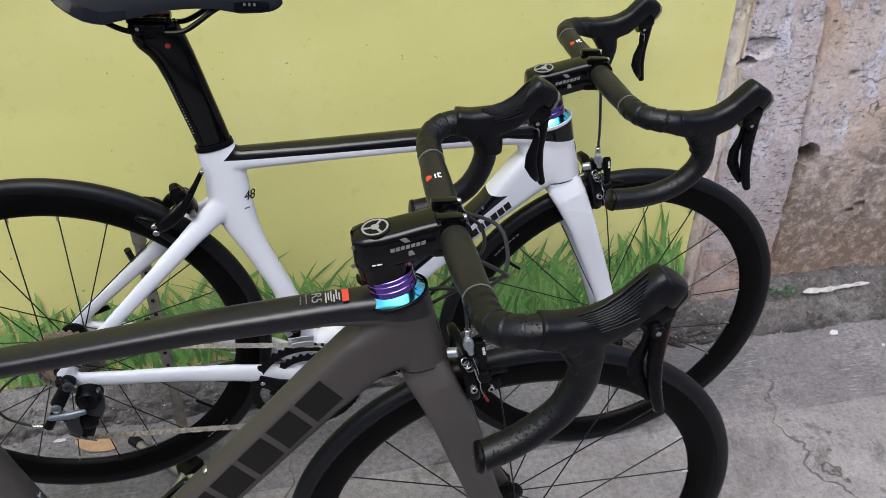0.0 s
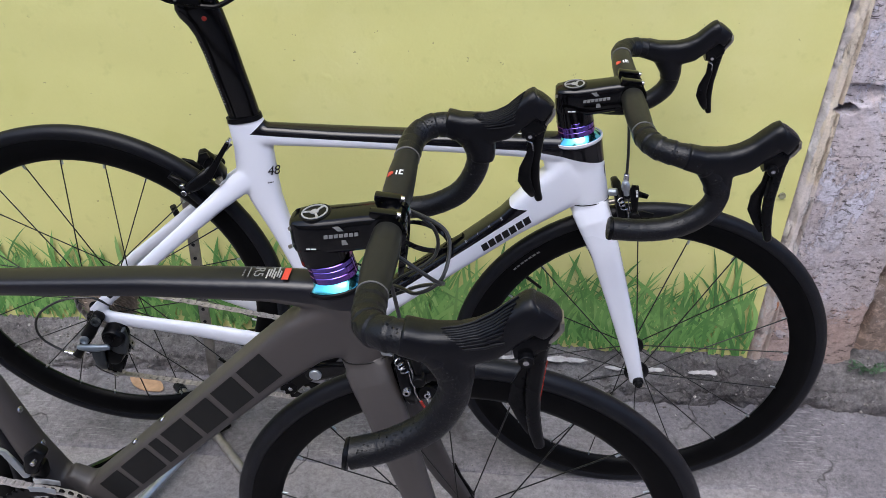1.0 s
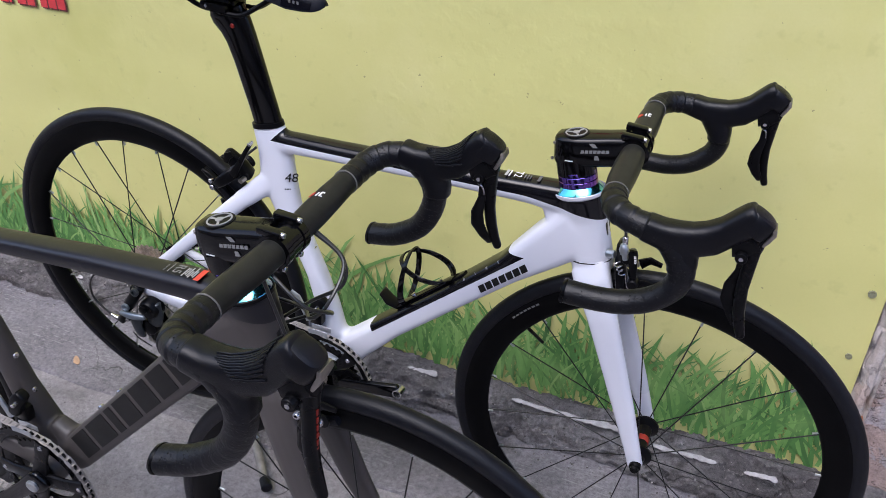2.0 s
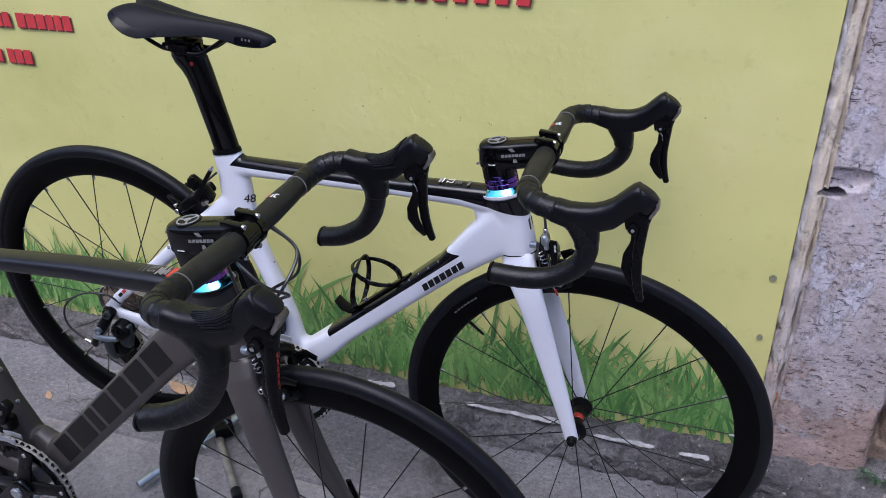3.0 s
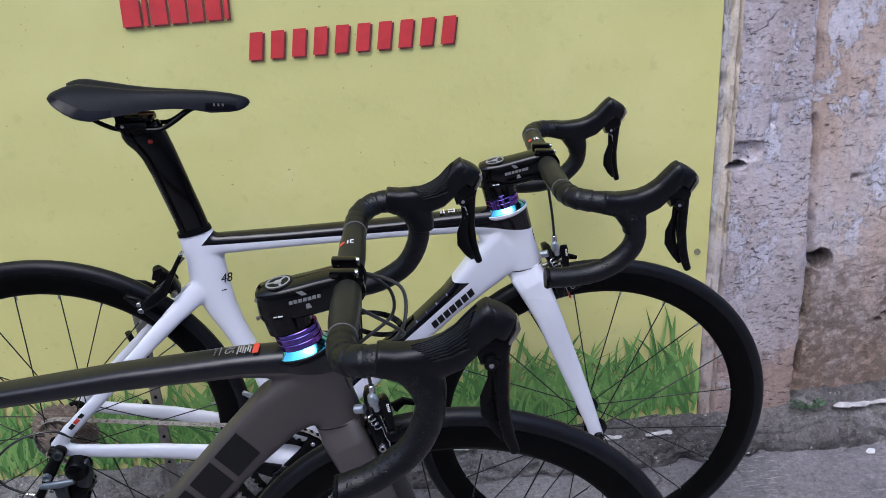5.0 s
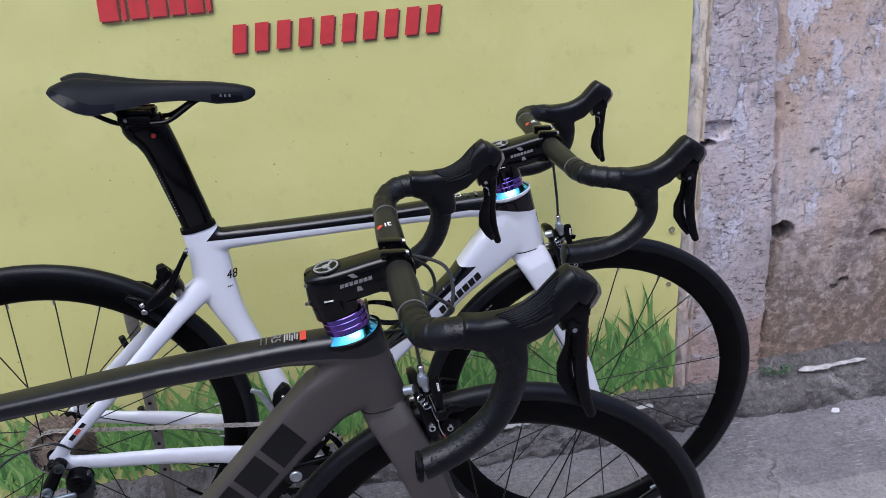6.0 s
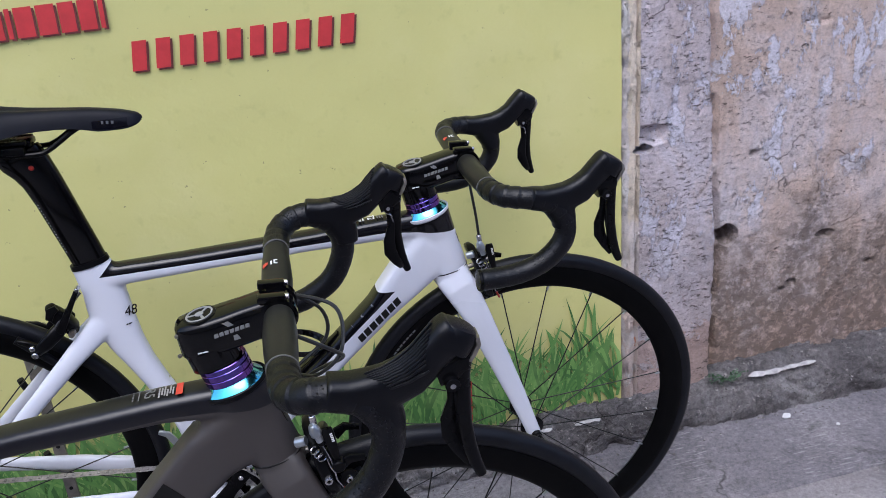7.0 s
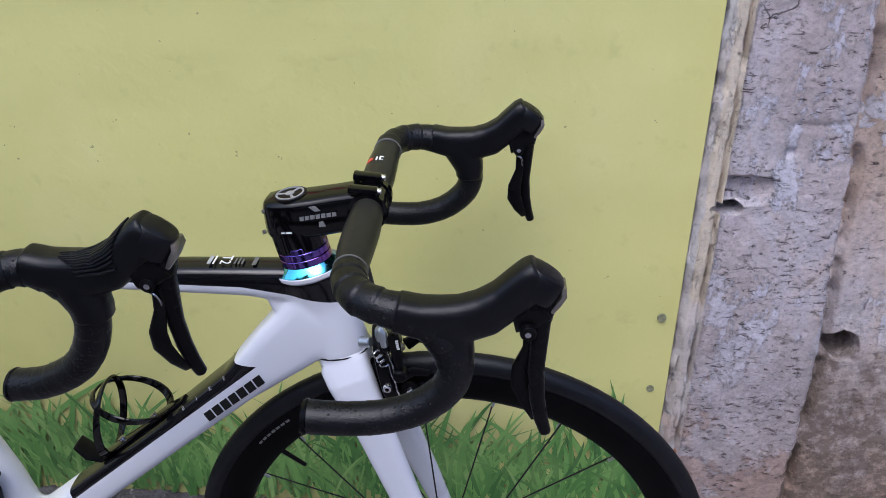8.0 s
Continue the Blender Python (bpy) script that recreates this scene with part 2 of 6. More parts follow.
def remeshed(ob, voxel, rounds):
    r = ob.modifiers.new("remesh", "REMESH")
    r.mode, r.voxel_size, r.use_smooth_shade = "VOXEL", voxel, True
    s = ob.modifiers.new("smooth", "SMOOTH")
    s.factor, s.iterations = 0.5, rounds
    return ob


def lettering(text, size, m, name, material, parent, label=""):
    curve = bpy.data.curves.new(name, "FONT")
    curve.body, curve.size, curve.extrude, curve.align_x, curve.align_y = text, size, 0.0002, "CENTER", "CENTER"
    curve.materials.append(material)
    ob = new(name, curve)
    ob.parent, ob.matrix_local = parent, m
    return tagged(ob, label)


def bars(parent, name, material, m, widths, height, gap, slant=0.0, thick=0.0004, label=""):
    """A line of writing as slanted plain bars: m's x runs along the line, y up."""
    x = 0.0
    for w in widths:
        if w > 0:
            g = Geo().plate([(x, 0), (x + w, 0), (x + w + slant, height), (x + slant, height)], thick, m)
            part(name, g, material, parent, label)
        x += abs(w) + gap
    return x


def on_side(x, z, y, angle):
    """A flat patch on the right flank at (x, z), with its line rising by angle degrees."""
    return Matrix.Translation((x, y, z)) @ Matrix.Rotation(radians(-angle), 4, "Y") @ Matrix.Rotation(radians(90), 4, "X")


def build_frame(bike, paint, fork_paint, fork_label, frame_label, deep):
    """The frame and fork. deep: the model with a tall aero down tube, a rising top tube and broad fork blades."""
    g = Geo()
    # down tube, flaring into the head tube
    if deep:
        g.loft([((0.425, 0, 0.278), 0.028, 0.031), ((0.470, 0, 0.316), 0.0245, 0.0300), ((0.55, 0, 0.413), 0.0242, 0.0300), ((0.65, 0, 0.534), 0.0242, 0.0305), ((0.72, 0, 0.619), 0.0242, 0.0325),
                ((0.775, 0, 0.680), 0.0245, 0.036), ((0.828, 0, 0.712), 0.0245, 0.040)], 28, e=5.0)
    else:
        g.loft([((0.425, 0, 0.285), 0.028, 0.030), ((0.47, 0, 0.338), 0.0245, 0.0275), ((0.537, 0, 0.411), 0.0242, 0.0222), ((0.637, 0, 0.511), 0.0242, 0.0218),
                ((0.727, 0, 0.603), 0.0242, 0.0240), ((0.783, 0, 0.665), 0.0245, 0.036), ((0.825, 0, 0.710), 0.0245, 0.042)], 28, e=4.5)
    # head tube
    g.loft([((0.8500, 0, 0.6625), 0.0266, 0.0315), ((0.841, 0, 0.69), 0.025, 0.0315), ((0.829, 0, 0.725), 0.0235, 0.0325), ((0.8125, 0, 0.7665), 0.0295, 0.0370)], 24, e=2.2)
    # top tube
    if deep:
        g.loft([((0.275, 0, 0.684), 0.014, 0.018), ((0.33, 0, 0.690), 0.018, 0.0135), ((0.41, 0, 0.703), 0.019, 0.0132), ((0.585, 0, 0.732), 0.0205, 0.0148),
                ((0.73, 0, 0.750), 0.0215, 0.0170), ((0.80, 0, 0.752), 0.022, 0.022)], 20, e=3.0)
    else:
        g.loft([((0.285, 0, 0.706), 0.014, 0.022), ((0.33, 0, 0.713), 0.017, 0.018), ((0.45, 0, 0.7235), 0.019, 0.0160), ((0.62, 0, 0.738), 0.020, 0.0160),
                ((0.74, 0, 0.748), 0.021, 0.0195), ((0.80, 0, 0.750), 0.022, 0.024)], 20, e=2.8)
    g.loft([((0.772, 0, 0.730), 0.016, 0.012), ((0.790, 0, 0.716), 0.019, 0.022), ((0.81, 0, 0.708), 0.022, 0.032)], 16, e=2.6)
    # seat tube, swept forward round the rear wheel
    if deep:
        g.loft([((0.280, 0, 0.715), 0.0155, 0.028), ((0.296, 0, 0.660), 0.016, 0.031), ((0.305, 0, 0.610), 0.017, 0.032), ((0.322, 0, 0.560), 0.017, 0.024), ((0.339, 0, 0.515), 0.018, 0.0195),
                ((0.354, 0, 0.470), 0.019, 0.0185), ((0.372, 0, 0.410), 0.021, 0.0195), ((0.395, 0, 0.350), 0.025, 0.022), ((0.421, 0, 0.290), 0.028, 0.028)], 20, e=2.4)
    else:
        g.loft([((0.2940, 0, 0.736), 0.0155, 0.029), ((0.306, 0, 0.690), 0.016, 0.0325), ((0.310, 0, 0.640), 0.017, 0.0345), ((0.325, 0, 0.592), 0.017, 0.0275), ((0.341, 0, 0.555), 0.0175, 0.0220), ((0.357, 0, 0.520), 0.018, 0.0195),
                ((0.381, 0, 0.468), 0.019, 0.0180), ((0.404, 0, 0.400), 0.021, 0.021), ((0.421, 0, 0.300), 0.028, 0.030)], 20, e=2.4)
    g.loft([((0.42, 0, 0.35), 0.016, 0.016), ((0.455, 0, 0.33), 0.02, 0.02)], 12)
    # seat stays and chain stays
    for s in (-1, 1):
        g.loft([((0.318, s * 0.004, 0.650), 0.008, 0.018), ((0.284, s * 0.012, 0.622), 0.010, 0.020), ((0.247, s * 0.026, 0.588), 0.0105, 0.0165), ((0.19, s * 0.042, 0.530), 0.0085, 0.0140),
                ((0.112, s * 0.057, 0.448), 0.0075, 0.0122), ((0.052, s * 0.064, 0.386), 0.0075, 0.0122), ((0.024, s * 0.065, 0.350), 0.007, 0.0135)], 14, e=2.4)
        g.loft([((0.42, s * 0.022, 0.275), 0.016, 0.022), ((0.36, s * 0.036, 0.297), 0.009, 0.021), ((0.29, s * 0.047, 0.316), 0.0085, 0.0185), ((0.20, s * 0.056, 0.331), 0.0085, 0.0155),
                ((0.10, s * 0.063, 0.340), 0.008, 0.0140), ((0.050, s * 0.065, 0.345), 0.008, 0.0140), ((0.024, s * 0.065, 0.354), 0.007, 0.014)], 14, e=2.4)
    g.cyl((0.420, -0.043, 0.268), (0.420, 0.043, 0.268), 0.027, 24)
    fr = remeshed(part("frame", g, paint, bike, frame_label), 0.0034, 10)

    f = Geo()
    blade = ((0.882, 0.037, 0.600, 0.0125, 0.0275), (0.908, 0.043, 0.530, 0.0120, 0.0250), (0.938, 0.048, 0.450, 0.0105, 0.0218), (0.971, 0.051, 0.385, 0.0088, 0.0170), (0.996, 0.052, 0.346, 0.008, 0.0135), (1.006, 0.053, 0.328, 0.0075, 0.0125)) if deep else (
        (0.8875, 0.037, 0.590, 0.011, 0.0238), (0.9275, 0.044, 0.500, 0.010, 0.0200), (0.9600, 0.049, 0.425, 0.0088, 0.0170), (0.985, 0.052, 0.364, 0.008, 0.0138), (0.998, 0.053, 0.330, 0.0075, 0.0128))
    for s in (-1, 1):
        f.loft([((0.8515, s * 0.015, 0.655), 0.014, 0.0305), ((0.862, s * 0.026, 0.638), 0.0140, 0.0290)] + [((x, s * y, z), w, h) for x, y, z, w, h in blade], 16, e=2.6)
    f.loft([((0.8472, 0, 0.6690), 0.0258, 0.0312), ((0.8486, 0, 0.6648), 0.0266, 0.0318), ((0.8540, 0, 0.6480), 0.0292, 0.0312)], 24, e=2.3)
    fk = remeshed(part("fork", f, fork_paint, bike, fork_label), 0.0024, 3)
    part("crown_seam", Geo().loft([((0.8480, 0, 0.6668), 0.0268, 0.0322), ((0.8484, 0, 0.6654), 0.0268, 0.0322)], 32, e=2.3), MAT["decal_black"], fk, "thin dark headset seam")
    return fr, fk


def build_wheel(bike, name, centre, spokes, hub_half, rim_label, valve_at, printed):
    c = Vector(centre)
    rim = Geo().lathe([(0.316, 0.0095), (0.312, 0.0118), (0.302, 0.0128), (0.285, 0.0110), (0.276, 0.0068), (0.2725, 0.0), (0.276, -0.0068), (0.285, -0.0110),
                       (0.302, -0.0128), (0.312, -0.0118), (0.316, -0.0095), (0.310, 0.0)], 96, c, closed=True)
    wheel = part(name, rim, MAT["rim"], bike, rim_label, 50)
    prof = [(TYRE_R - 0.0135 + 0.0135 * math.cos(q), 0.0132 * math.sin(q)) for q in [radians(a) for a in range(-150, 151, 20)]]
    part("tyre", Geo().lathe(prof, 96, c, closed=True), MAT["rubber"], wheel, "black rubber road tyre with a smooth tread", 60)
    h = Geo()
    h.lathe([(0.006, -hub_half - 0.004), (0.010, -hub_half), (0.012, -hub_half + 0.008), (0.022, -hub_half + 0.014), (0.022, -hub_half + 0.018), (0.012, -hub_half + 0.024),
             (0.0105, 0), (0.012, hub_half - 0.024), (0.022, hub_half - 0.018), (0.022, hub_half - 0.014), (0.012, hub_half - 0.008), (0.010, hub_half), (0.006, hub_half + 0.004)], 24, c)
    hub = part("hub", h, MAT["satin_black"], wheel, "black hub", 40)
    part("hub_ring", Geo().lathe([(0.0112, -0.008), (0.0120, -0.007), (0.0120, 0.003), (0.0112, 0.004)], 20, c), MAT["red_part"], wheel, "red hub label ring")
    sp = Geo().tube([(0, 0, 0), (0, 0, 1)], 1.0, 6).mesh("spoke", MAT["spoke"], 80)
    for i in range(spokes):
        a = 2 * math.pi * i / spokes + 0.11
        side = -1 if i % 2 else 1
        q = a + (0.0 if spokes == 20 else (0.9 if i % 4 < 2 else -0.9))
        p0 = c + Vector((0.021 * math.sin(q), side * (hub_half - 0.016), 0.021 * math.cos(q)))
        p1 = c + Vector((0.277 * math.sin(a), side * 0.002, 0.277 * math.cos(a)))
        d = p1 - p0
        ob = new("spoke", sp)
        ob.parent = wheel
        ob.matrix_local = Matrix.Translation(p0) @ d.to_track_quat("Z", "Y").to_matrix().to_4x4() @ Matrix.Diagonal((0.0011, 0.0011, d.length, 1))
    nip = Geo().cyl((0, 0, 0), (0, 0, 0.012), 0.0019, 8).mesh("nipple", MAT["dull_silver"])
    for i in range(spokes):
        a = 2 * math.pi * i / spokes + 0.11
        ob = new("nipple", nip)
        ob.parent = wheel
        ob.matrix_local = Matrix.Translation(c) @ Matrix.Rotation(a, 4, "Y") @ Matrix.Translation((0, 0, 0.2645))
    part("valve", Geo().cyl(c + Vector((0.276 * math.sin(valve_at), 0, 0.276 * math.cos(valve_at))), c + Vector((0.238 * math.sin(valve_at), 0, 0.238 * math.cos(valve_at))), 0.0032, 10, 0.0026), MAT["satin_black"], wheel)
    # the tyre's printed size mark and the rim's pale stripe, as plain bars
    for a0, count in (((valve_at + 0.02, 7),) if printed else ()):
        for k in range(count):
            a = a0 + 0.028 * k
            m = Matrix.Translation(c) @ Matrix.Rotation(a, 4, "Y") @ Matrix.Translation((0, -0.0131, 0.306)) @ Matrix.Rotation(radians(90), 4, "X")
            part("mark", Geo().plate([(-0.003, -0.0014), (0.003, -0.0014), (0.003, 0.0014), (-0.003, 0.0014)], 0.0004, m), MAT["faint_grey"], wheel)
    sk = Geo().cyl(c + Vector((0, -hub_half - 0.016, 0)), c + Vector((0, -hub_half - 0.002, 0)), 0.0095, 18, bevel=0.002)
    sk.cyl(c + Vector((0, -hub_half - 0.022, 0)), c + Vector((0, -hub_half - 0.014, 0)), 0.0068, 14, bevel=0.0015)
    part("skewer_nut", sk, MAT["satin_black"], wheel, "black quick-release nut")
    lv = Geo().cyl(c + Vector((0, hub_half + 0.002, 0)), c + Vector((0, hub_half + 0.016, 0)), 0.0095, 18, bevel=0.002)
    lv.loft([(c + Vector((0, hub_half + 0.014, 0)), 0.004, 0.008), (c + Vector((-0.02 if hub_half < 0.06 else 0.030, hub_half + 0.02, 0.03 if hub_half < 0.06 else 0.016)), 0.003, 0.006), (c + Vector((-0.03 if hub_half < 0.06 else 0.056, hub_half + 0.02, 0.055 if hub_half < 0.06 else 0.026)), 0.0025, 0.005)], 10)
    part("skewer_lever", lv, MAT["satin_black"], wheel, "black quick-release lever")
    return wheel


def saddle_skin(x, u):
    """A point on the saddle's upper skin: x along it, u from -1 to 1 across it."""
    keys = ((0.116, 0.046, 0.977, 0.969, 3.0), (0.124, 0.058, 0.982, 0.964, 3.0), (0.140, 0.065, 0.986, 0.953, 2.8), (0.158, 0.066, 0.986, 0.943, 2.6), (0.176, 0.062, 0.984, 0.938, 2.5),
            (0.200, 0.052, 0.981, 0.941, 2.6), (0.222, 0.042, 0.978, 0.943, 2.8), (0.250, 0.031, 0.976, 0.947, 3.0), (0.285, 0.0245, 0.974, 0.949, 3.2), (0.318, 0.0218, 0.972, 0.947, 3.2),
            (0.345, 0.0205, 0.970, 0.941, 3.2), (0.372, 0.0188, 0.967, 0.942, 3.0), (0.388, 0.0160, 0.9635, 0.9445, 2.8), (0.397, 0.0118, 0.961, 0.9465, 2.6), (0.402, 0.0055, 0.957, 0.951, 2.4))
    k = max(i for i in range(len(keys) - 1) if x >= keys[i][0] or i == 0)
    t = (x - keys[k][0]) / (keys[k + 1][0] - keys[k][0])
    w, top, low, e = (keys[k][i] + (keys[k + 1][i] - keys[k][i]) * t for i in range(1, 5))
    rear = max(0.0, min(1.0, (0.33 - x) / 0.19))
    dip = 0.010 * math.exp(-(u * w / 0.011) ** 2) * (0.12 + 0.88 * rear)
    notch = 0.022 * math.exp(-(u * 2.4) ** 2) * max(0.0, 1 - (x - 0.116) / 0.05)
    return Vector((x + notch, w * u, top - dip - (top - low) * abs(u) ** e))


def build_seat(bike):
    g = Geo()
    # seatpost: a deep aero section, swept back to a broad head
    g.loft([((0.3015, 0, 0.715), 0.0125, 0.0250), ((0.287, 0, 0.765), 0.0125, 0.0255), ((0.275, 0, 0.803), 0.0125, 0.0258), ((0.263, 0, 0.842), 0.0125, 0.0262), ((0.2525, 0, 0.872), 0.0128, 0.0275),
            ((0.244, 0, 0.890), 0.0132, 0.0300), ((0.234, 0, 0.904), 0.0135, 0.0330), ((0.230, 0, 0.911), 0.0132, 0.0330), ((0.229, 0, 0.914), 0.0115, 0.0305)], 26, e=2.5)
    post = part("seatpost", g, MAT["gloss_black"], bike, "glossy black aero carbon seatpost with height scale")
    part("clamp_collar", Geo().loft([((0.2945, 0, 0.733), 0.0168, 0.0292), ((0.2925, 0, 0.7405), 0.0160, 0.0285)], 22), MAT["satin_black"], bike, "black rubber seatpost collar")
    for k in range(22):
        t = k / 21
        c = Vector((0.287 - 0.0190, -0.0088, 0.760)) + Vector((-0.031, 0, 0.100)) * t
        w = 0.0050 if k % 5 == 0 else 0.0034
        part("scale_mark", Geo().plate([(-w / 2, -0.0005), (w / 2, -0.0005), (w / 2, 0.0005), (-w / 2, 0.0005)], 0.0006, on_side(c.x, c.z, c.y, 0)), MAT["decal_grey"], post)
    part("bolt_dot", Geo().cyl((0.247, -0.0148, 0.893), (0.247, -0.011, 0.893), 0.0038, 14, bevel=0.001), MAT["red_part"], post, "small red post emblem")
    cl = Geo()
    cl.cyl((0.226, -0.019, 0.918), (0.226, 0.019, 0.918), 0.010, 20, bevel=0.002)
    for s in (-1, 1):
        cl.box((0.224, s * 0.022, 0.921), (0.046, 0.012, 0.012), bevel=0.003)
        cl.box((0.232, s * 0.018, 0.931), (0.036, 0.010, 0.005), bevel=0.002)
    cl.cyl((0.203, 0, 0.905), (0.203, 0, 0.934), 0.0045, 10)
    cl.cyl((0.250, 0, 0.905), (0.250, 0, 0.934), 0.0035, 10)
    cl.box((0.226, 0, 0.928), (0.056, 0.030, 0.009), bevel=0.002)
    part("saddle_clamp", cl, MAT["satin_black"], bike, "black alloy saddle clamp")
    part("clamp_bolt", Geo().cyl((0.213, -0.0295, 0.9215), (0.213, -0.026, 0.9215), 0.0026, 12), MAT["chrome"], bike, "bright saddle clamp bolt")
    # saddle: two rear wings, a sunk middle channel, a lean waist and a drooped nose
    xs = [0.116, 0.120, 0.126, 0.134, 0.144, 0.155, 0.166, 0.178, 0.190, 0.203, 0.218, 0.234, 0.252, 0.272, 0.293, 0.314, 0.330, 0.345, 0.360, 0.374, 0.384, 0.390, 0.3945, 0.398, 0.4005, 0.402]
    rings, n = [], 25
    for x in xs:
        us = [math.copysign(abs(u) ** 0.8, u) for u in [-1 + 2 * k / (n - 1) for k in range(n)]]
        top = [saddle_skin(x, u) for u in us]
        low = []
        for u in reversed(us):
            p = saddle_skin(x, u * 0.965)
            thick = (0.0035 + 0.011 * (1 - abs(u) ** 3)) * max(0.12, min(1.0, (0.403 - x) / 0.016, (x - 0.110) / 0.02))
            low.append(Vector((p.x, p.y, p.z - thick)))
        rings.append(top + low)
    sd = part("saddle", Geo().rings(rings), MAT["saddle"], bike, "slim black racing saddle with glossy flanks", 50)
    for s in (-1, 1):
        rl = Geo().tube([(0.160, s * 0.036, 0.944), (0.178, s * 0.029, 0.929), (0.198, s * 0.023, 0.9175), (0.215, s * 0.022, 0.9155), (0.258, s * 0.022, 0.9145), (0.278, s * 0.020, 0.920), (0.312, s * 0.014, 0.943), (0.330, s * 0.010, 0.950)], 0.0037, 10)
        part("saddle_rail", rl, MAT["satin_black"], sd, "black steel saddle rail")
    # glossy flanks at the wings and the nose
    for s in (-1, 1):
        for x0, x1, u0, u1, lean in ((0.122, 0.205, 0.80, 0.985, 0.10), (0.338, 0.384, 0.72, 0.975, -0.10)):
            cols, rows = 14, 6
            face = []
            for i in range(cols + 1):
                x = x0 + (x1 - x0) * i / cols
                ua = u0 + lean * (i / cols if lean > 0 else 1 - i / cols) * (1 if lean > 0 else -1.2)
                row = [saddle_skin(x, s * (ua + (u1 - ua) * j / rows)) + Vector((0, s * 0.0006, 0.0006)) for j in range(rows + 1)]
                face.append(row + [p - Vector((0, s * 0.002, 0.0012)) for p in reversed(row)])
            part("gloss_flank", Geo().rings(face), MAT["saddle_gloss"], sd, "glossy black side panel", 50)
    for k in range(3):
        p = saddle_skin(0.350 + 0.0065 * k, -0.86)
        part("mark", Geo().plate([(0, -0.003), (0.0032, -0.003), (0.0032, 0.003), (0, 0.003)], 0.0005, on_side(p.x, p.z, p.y - 0.0006, -4)), MAT["faint_grey"], sd)


def build_cockpit(bike, film_mat, film_low, tape, hood_ribs, half, raised):
    def up(h):
        return Vector((0.808, 0, 0.768)) + AXIS * h
    # dust cover and spacers, rainbow-anodised, oval like the head tube
    def oval(levels):
        return Geo().loft([(up(h) + Vector((0.003, 0, 0)), w, l) for h, w, l in levels], 40, e=2.1)
    part("headset_cover", oval([(-0.003, 0.0298, 0.0362), (0.0015, 0.0298, 0.0362), (0.0030, 0.0290, 0.0352), (0.0090, 0.0234, 0.0288), (0.0105, 0.0222, 0.0274)]), film_low, bike, "iridescent cyan headset cone")
    for h0, h1 in ((0.0108, 0.0190), (0.0195, 0.0275), (0.0280, 0.0340)):
        part("spacer", oval([(h0, 0.0218, 0.0272), (h0 + 0.0006, 0.0225, 0.0279), (h1 - 0.0006, 0.0225, 0.0279), (h1, 0.0218, 0.0272)]), film_mat, bike, "iridescent purple headset spacer")
    # stem
    s = Geo()
    c = Vector((0.874, 0, 0.852))
    s.loft([((0.7665, 0, 0.8265), 0.0120, 0.0185), ((0.7705, 0, 0.827), 0.0175, 0.0215), ((0.780, 0, 0.8285), 0.0215, 0.0225), ((0.800, 0, 0.8320), 0.0222, 0.0225), ((0.820, 0, 0.8370), 0.0218, 0.0225),
            ((0.842, 0, 0.8430), 0.0205, 0.0225), ((0.864, 0, 0.8490), 0.0215, 0.0225)], 24, e=4.5)
    s.loft([(up(0.0290) + Vector((0.003, 0, 0)), 0.0222, 0.0276), (up(0.052) + Vector((0.003, 0, 0)), 0.0224, 0.0272)], 30, e=2.4)
    s.lathe([(0.0165, -0.0215), (0.0190, -0.0200), (0.0190, 0.0200), (0.0165, 0.0215)], 28, c)
    stem = part("stem", s, MAT["gloss_black"], bike, "glossy black alloy stem", 40)
    for y in (-0.0165, 0.0165):
        fp = Geo().lathe([(0.0165, -0.0058), (0.0206, -0.0050), (0.0206, 0.0050), (0.0165, 0.0058)], 28, c + Vector((0, y, 0)))
        for z in (-1, 1):
            fp.box(c + Vector((-0.006, y, z * 0.0215)), (0.030, 0.0115, 0.0085), bevel=0.002)
        part("faceplate", fp, MAT["gloss_black"], stem, "black bar clamp band")
    for y in (-0.0165, 0.0165):
        for z in (-1, 1):
            part("bolt", Geo().cyl(c + Vector((0.006, y, z * 0.0220)), c + Vector((0.0125, y, z * 0.0220)), 0.0036, 12, bevel=0.0008), MAT["chrome"], stem, "bright clamp bolt")
    for z in (0.814, 0.838):
        p = Vector((0.7675, -0.0135, z))
        part("bolt", Geo().cyl(p, p + Vector((-0.0022, -0.0022, 0)), 0.0023, 12), MAT["steel"], stem, "bright steerer bolt")
    cap0 = Vector((0.791, 0, 0.8517))
    lid = Vector((-0.225, 0, 0.974)).normalized()
    part("top_cap", Geo().lathe([(0.0185, -0.002), (0.0178, 0.0022), (0.0, 0.0026)], 36, cap0, lid), MAT["satin_black"], stem, "round top cap with silver wheel emblem")
    m = Matrix.Translation(cap0 + lid * 0.0022) @ lid.to_track_quat("Z", "Y").to_matrix().to_4x4()
    part("cap_ring", Geo().lathe([(0.0150, 0.0020), (0.0150, 0.0032), (0.0130, 0.0032), (0.0130, 0.0020)], 36, cap0, lid, closed=True), MAT["silver_print"], stem)
    part("cap_bolt", Geo().lathe([(0.0048, 0.0020), (0.0048, 0.0034), (0.0, 0.0034)], 16, cap0, lid), MAT["silver_print"], stem)
    for k in range(3):
        t = m @ Matrix.Rotation(radians(120 * k + 25), 4, "Z")
        part("cap_spoke", Geo().plate([(0.003, -0.0012), (0.0134, -0.0016), (0.0134, 0.0016), (0.003, 0.0012)], 0.0008, t), MAT["silver_print"], stem)
    # brand mark on the stem's flank, as plain shapes
    bars(stem, "mark", MAT["decal_dim"], on_side(0.8052, 0.8352, -0.0224, 15), [0.0045] * 7, 0.0045, 0.0012, 0.001)
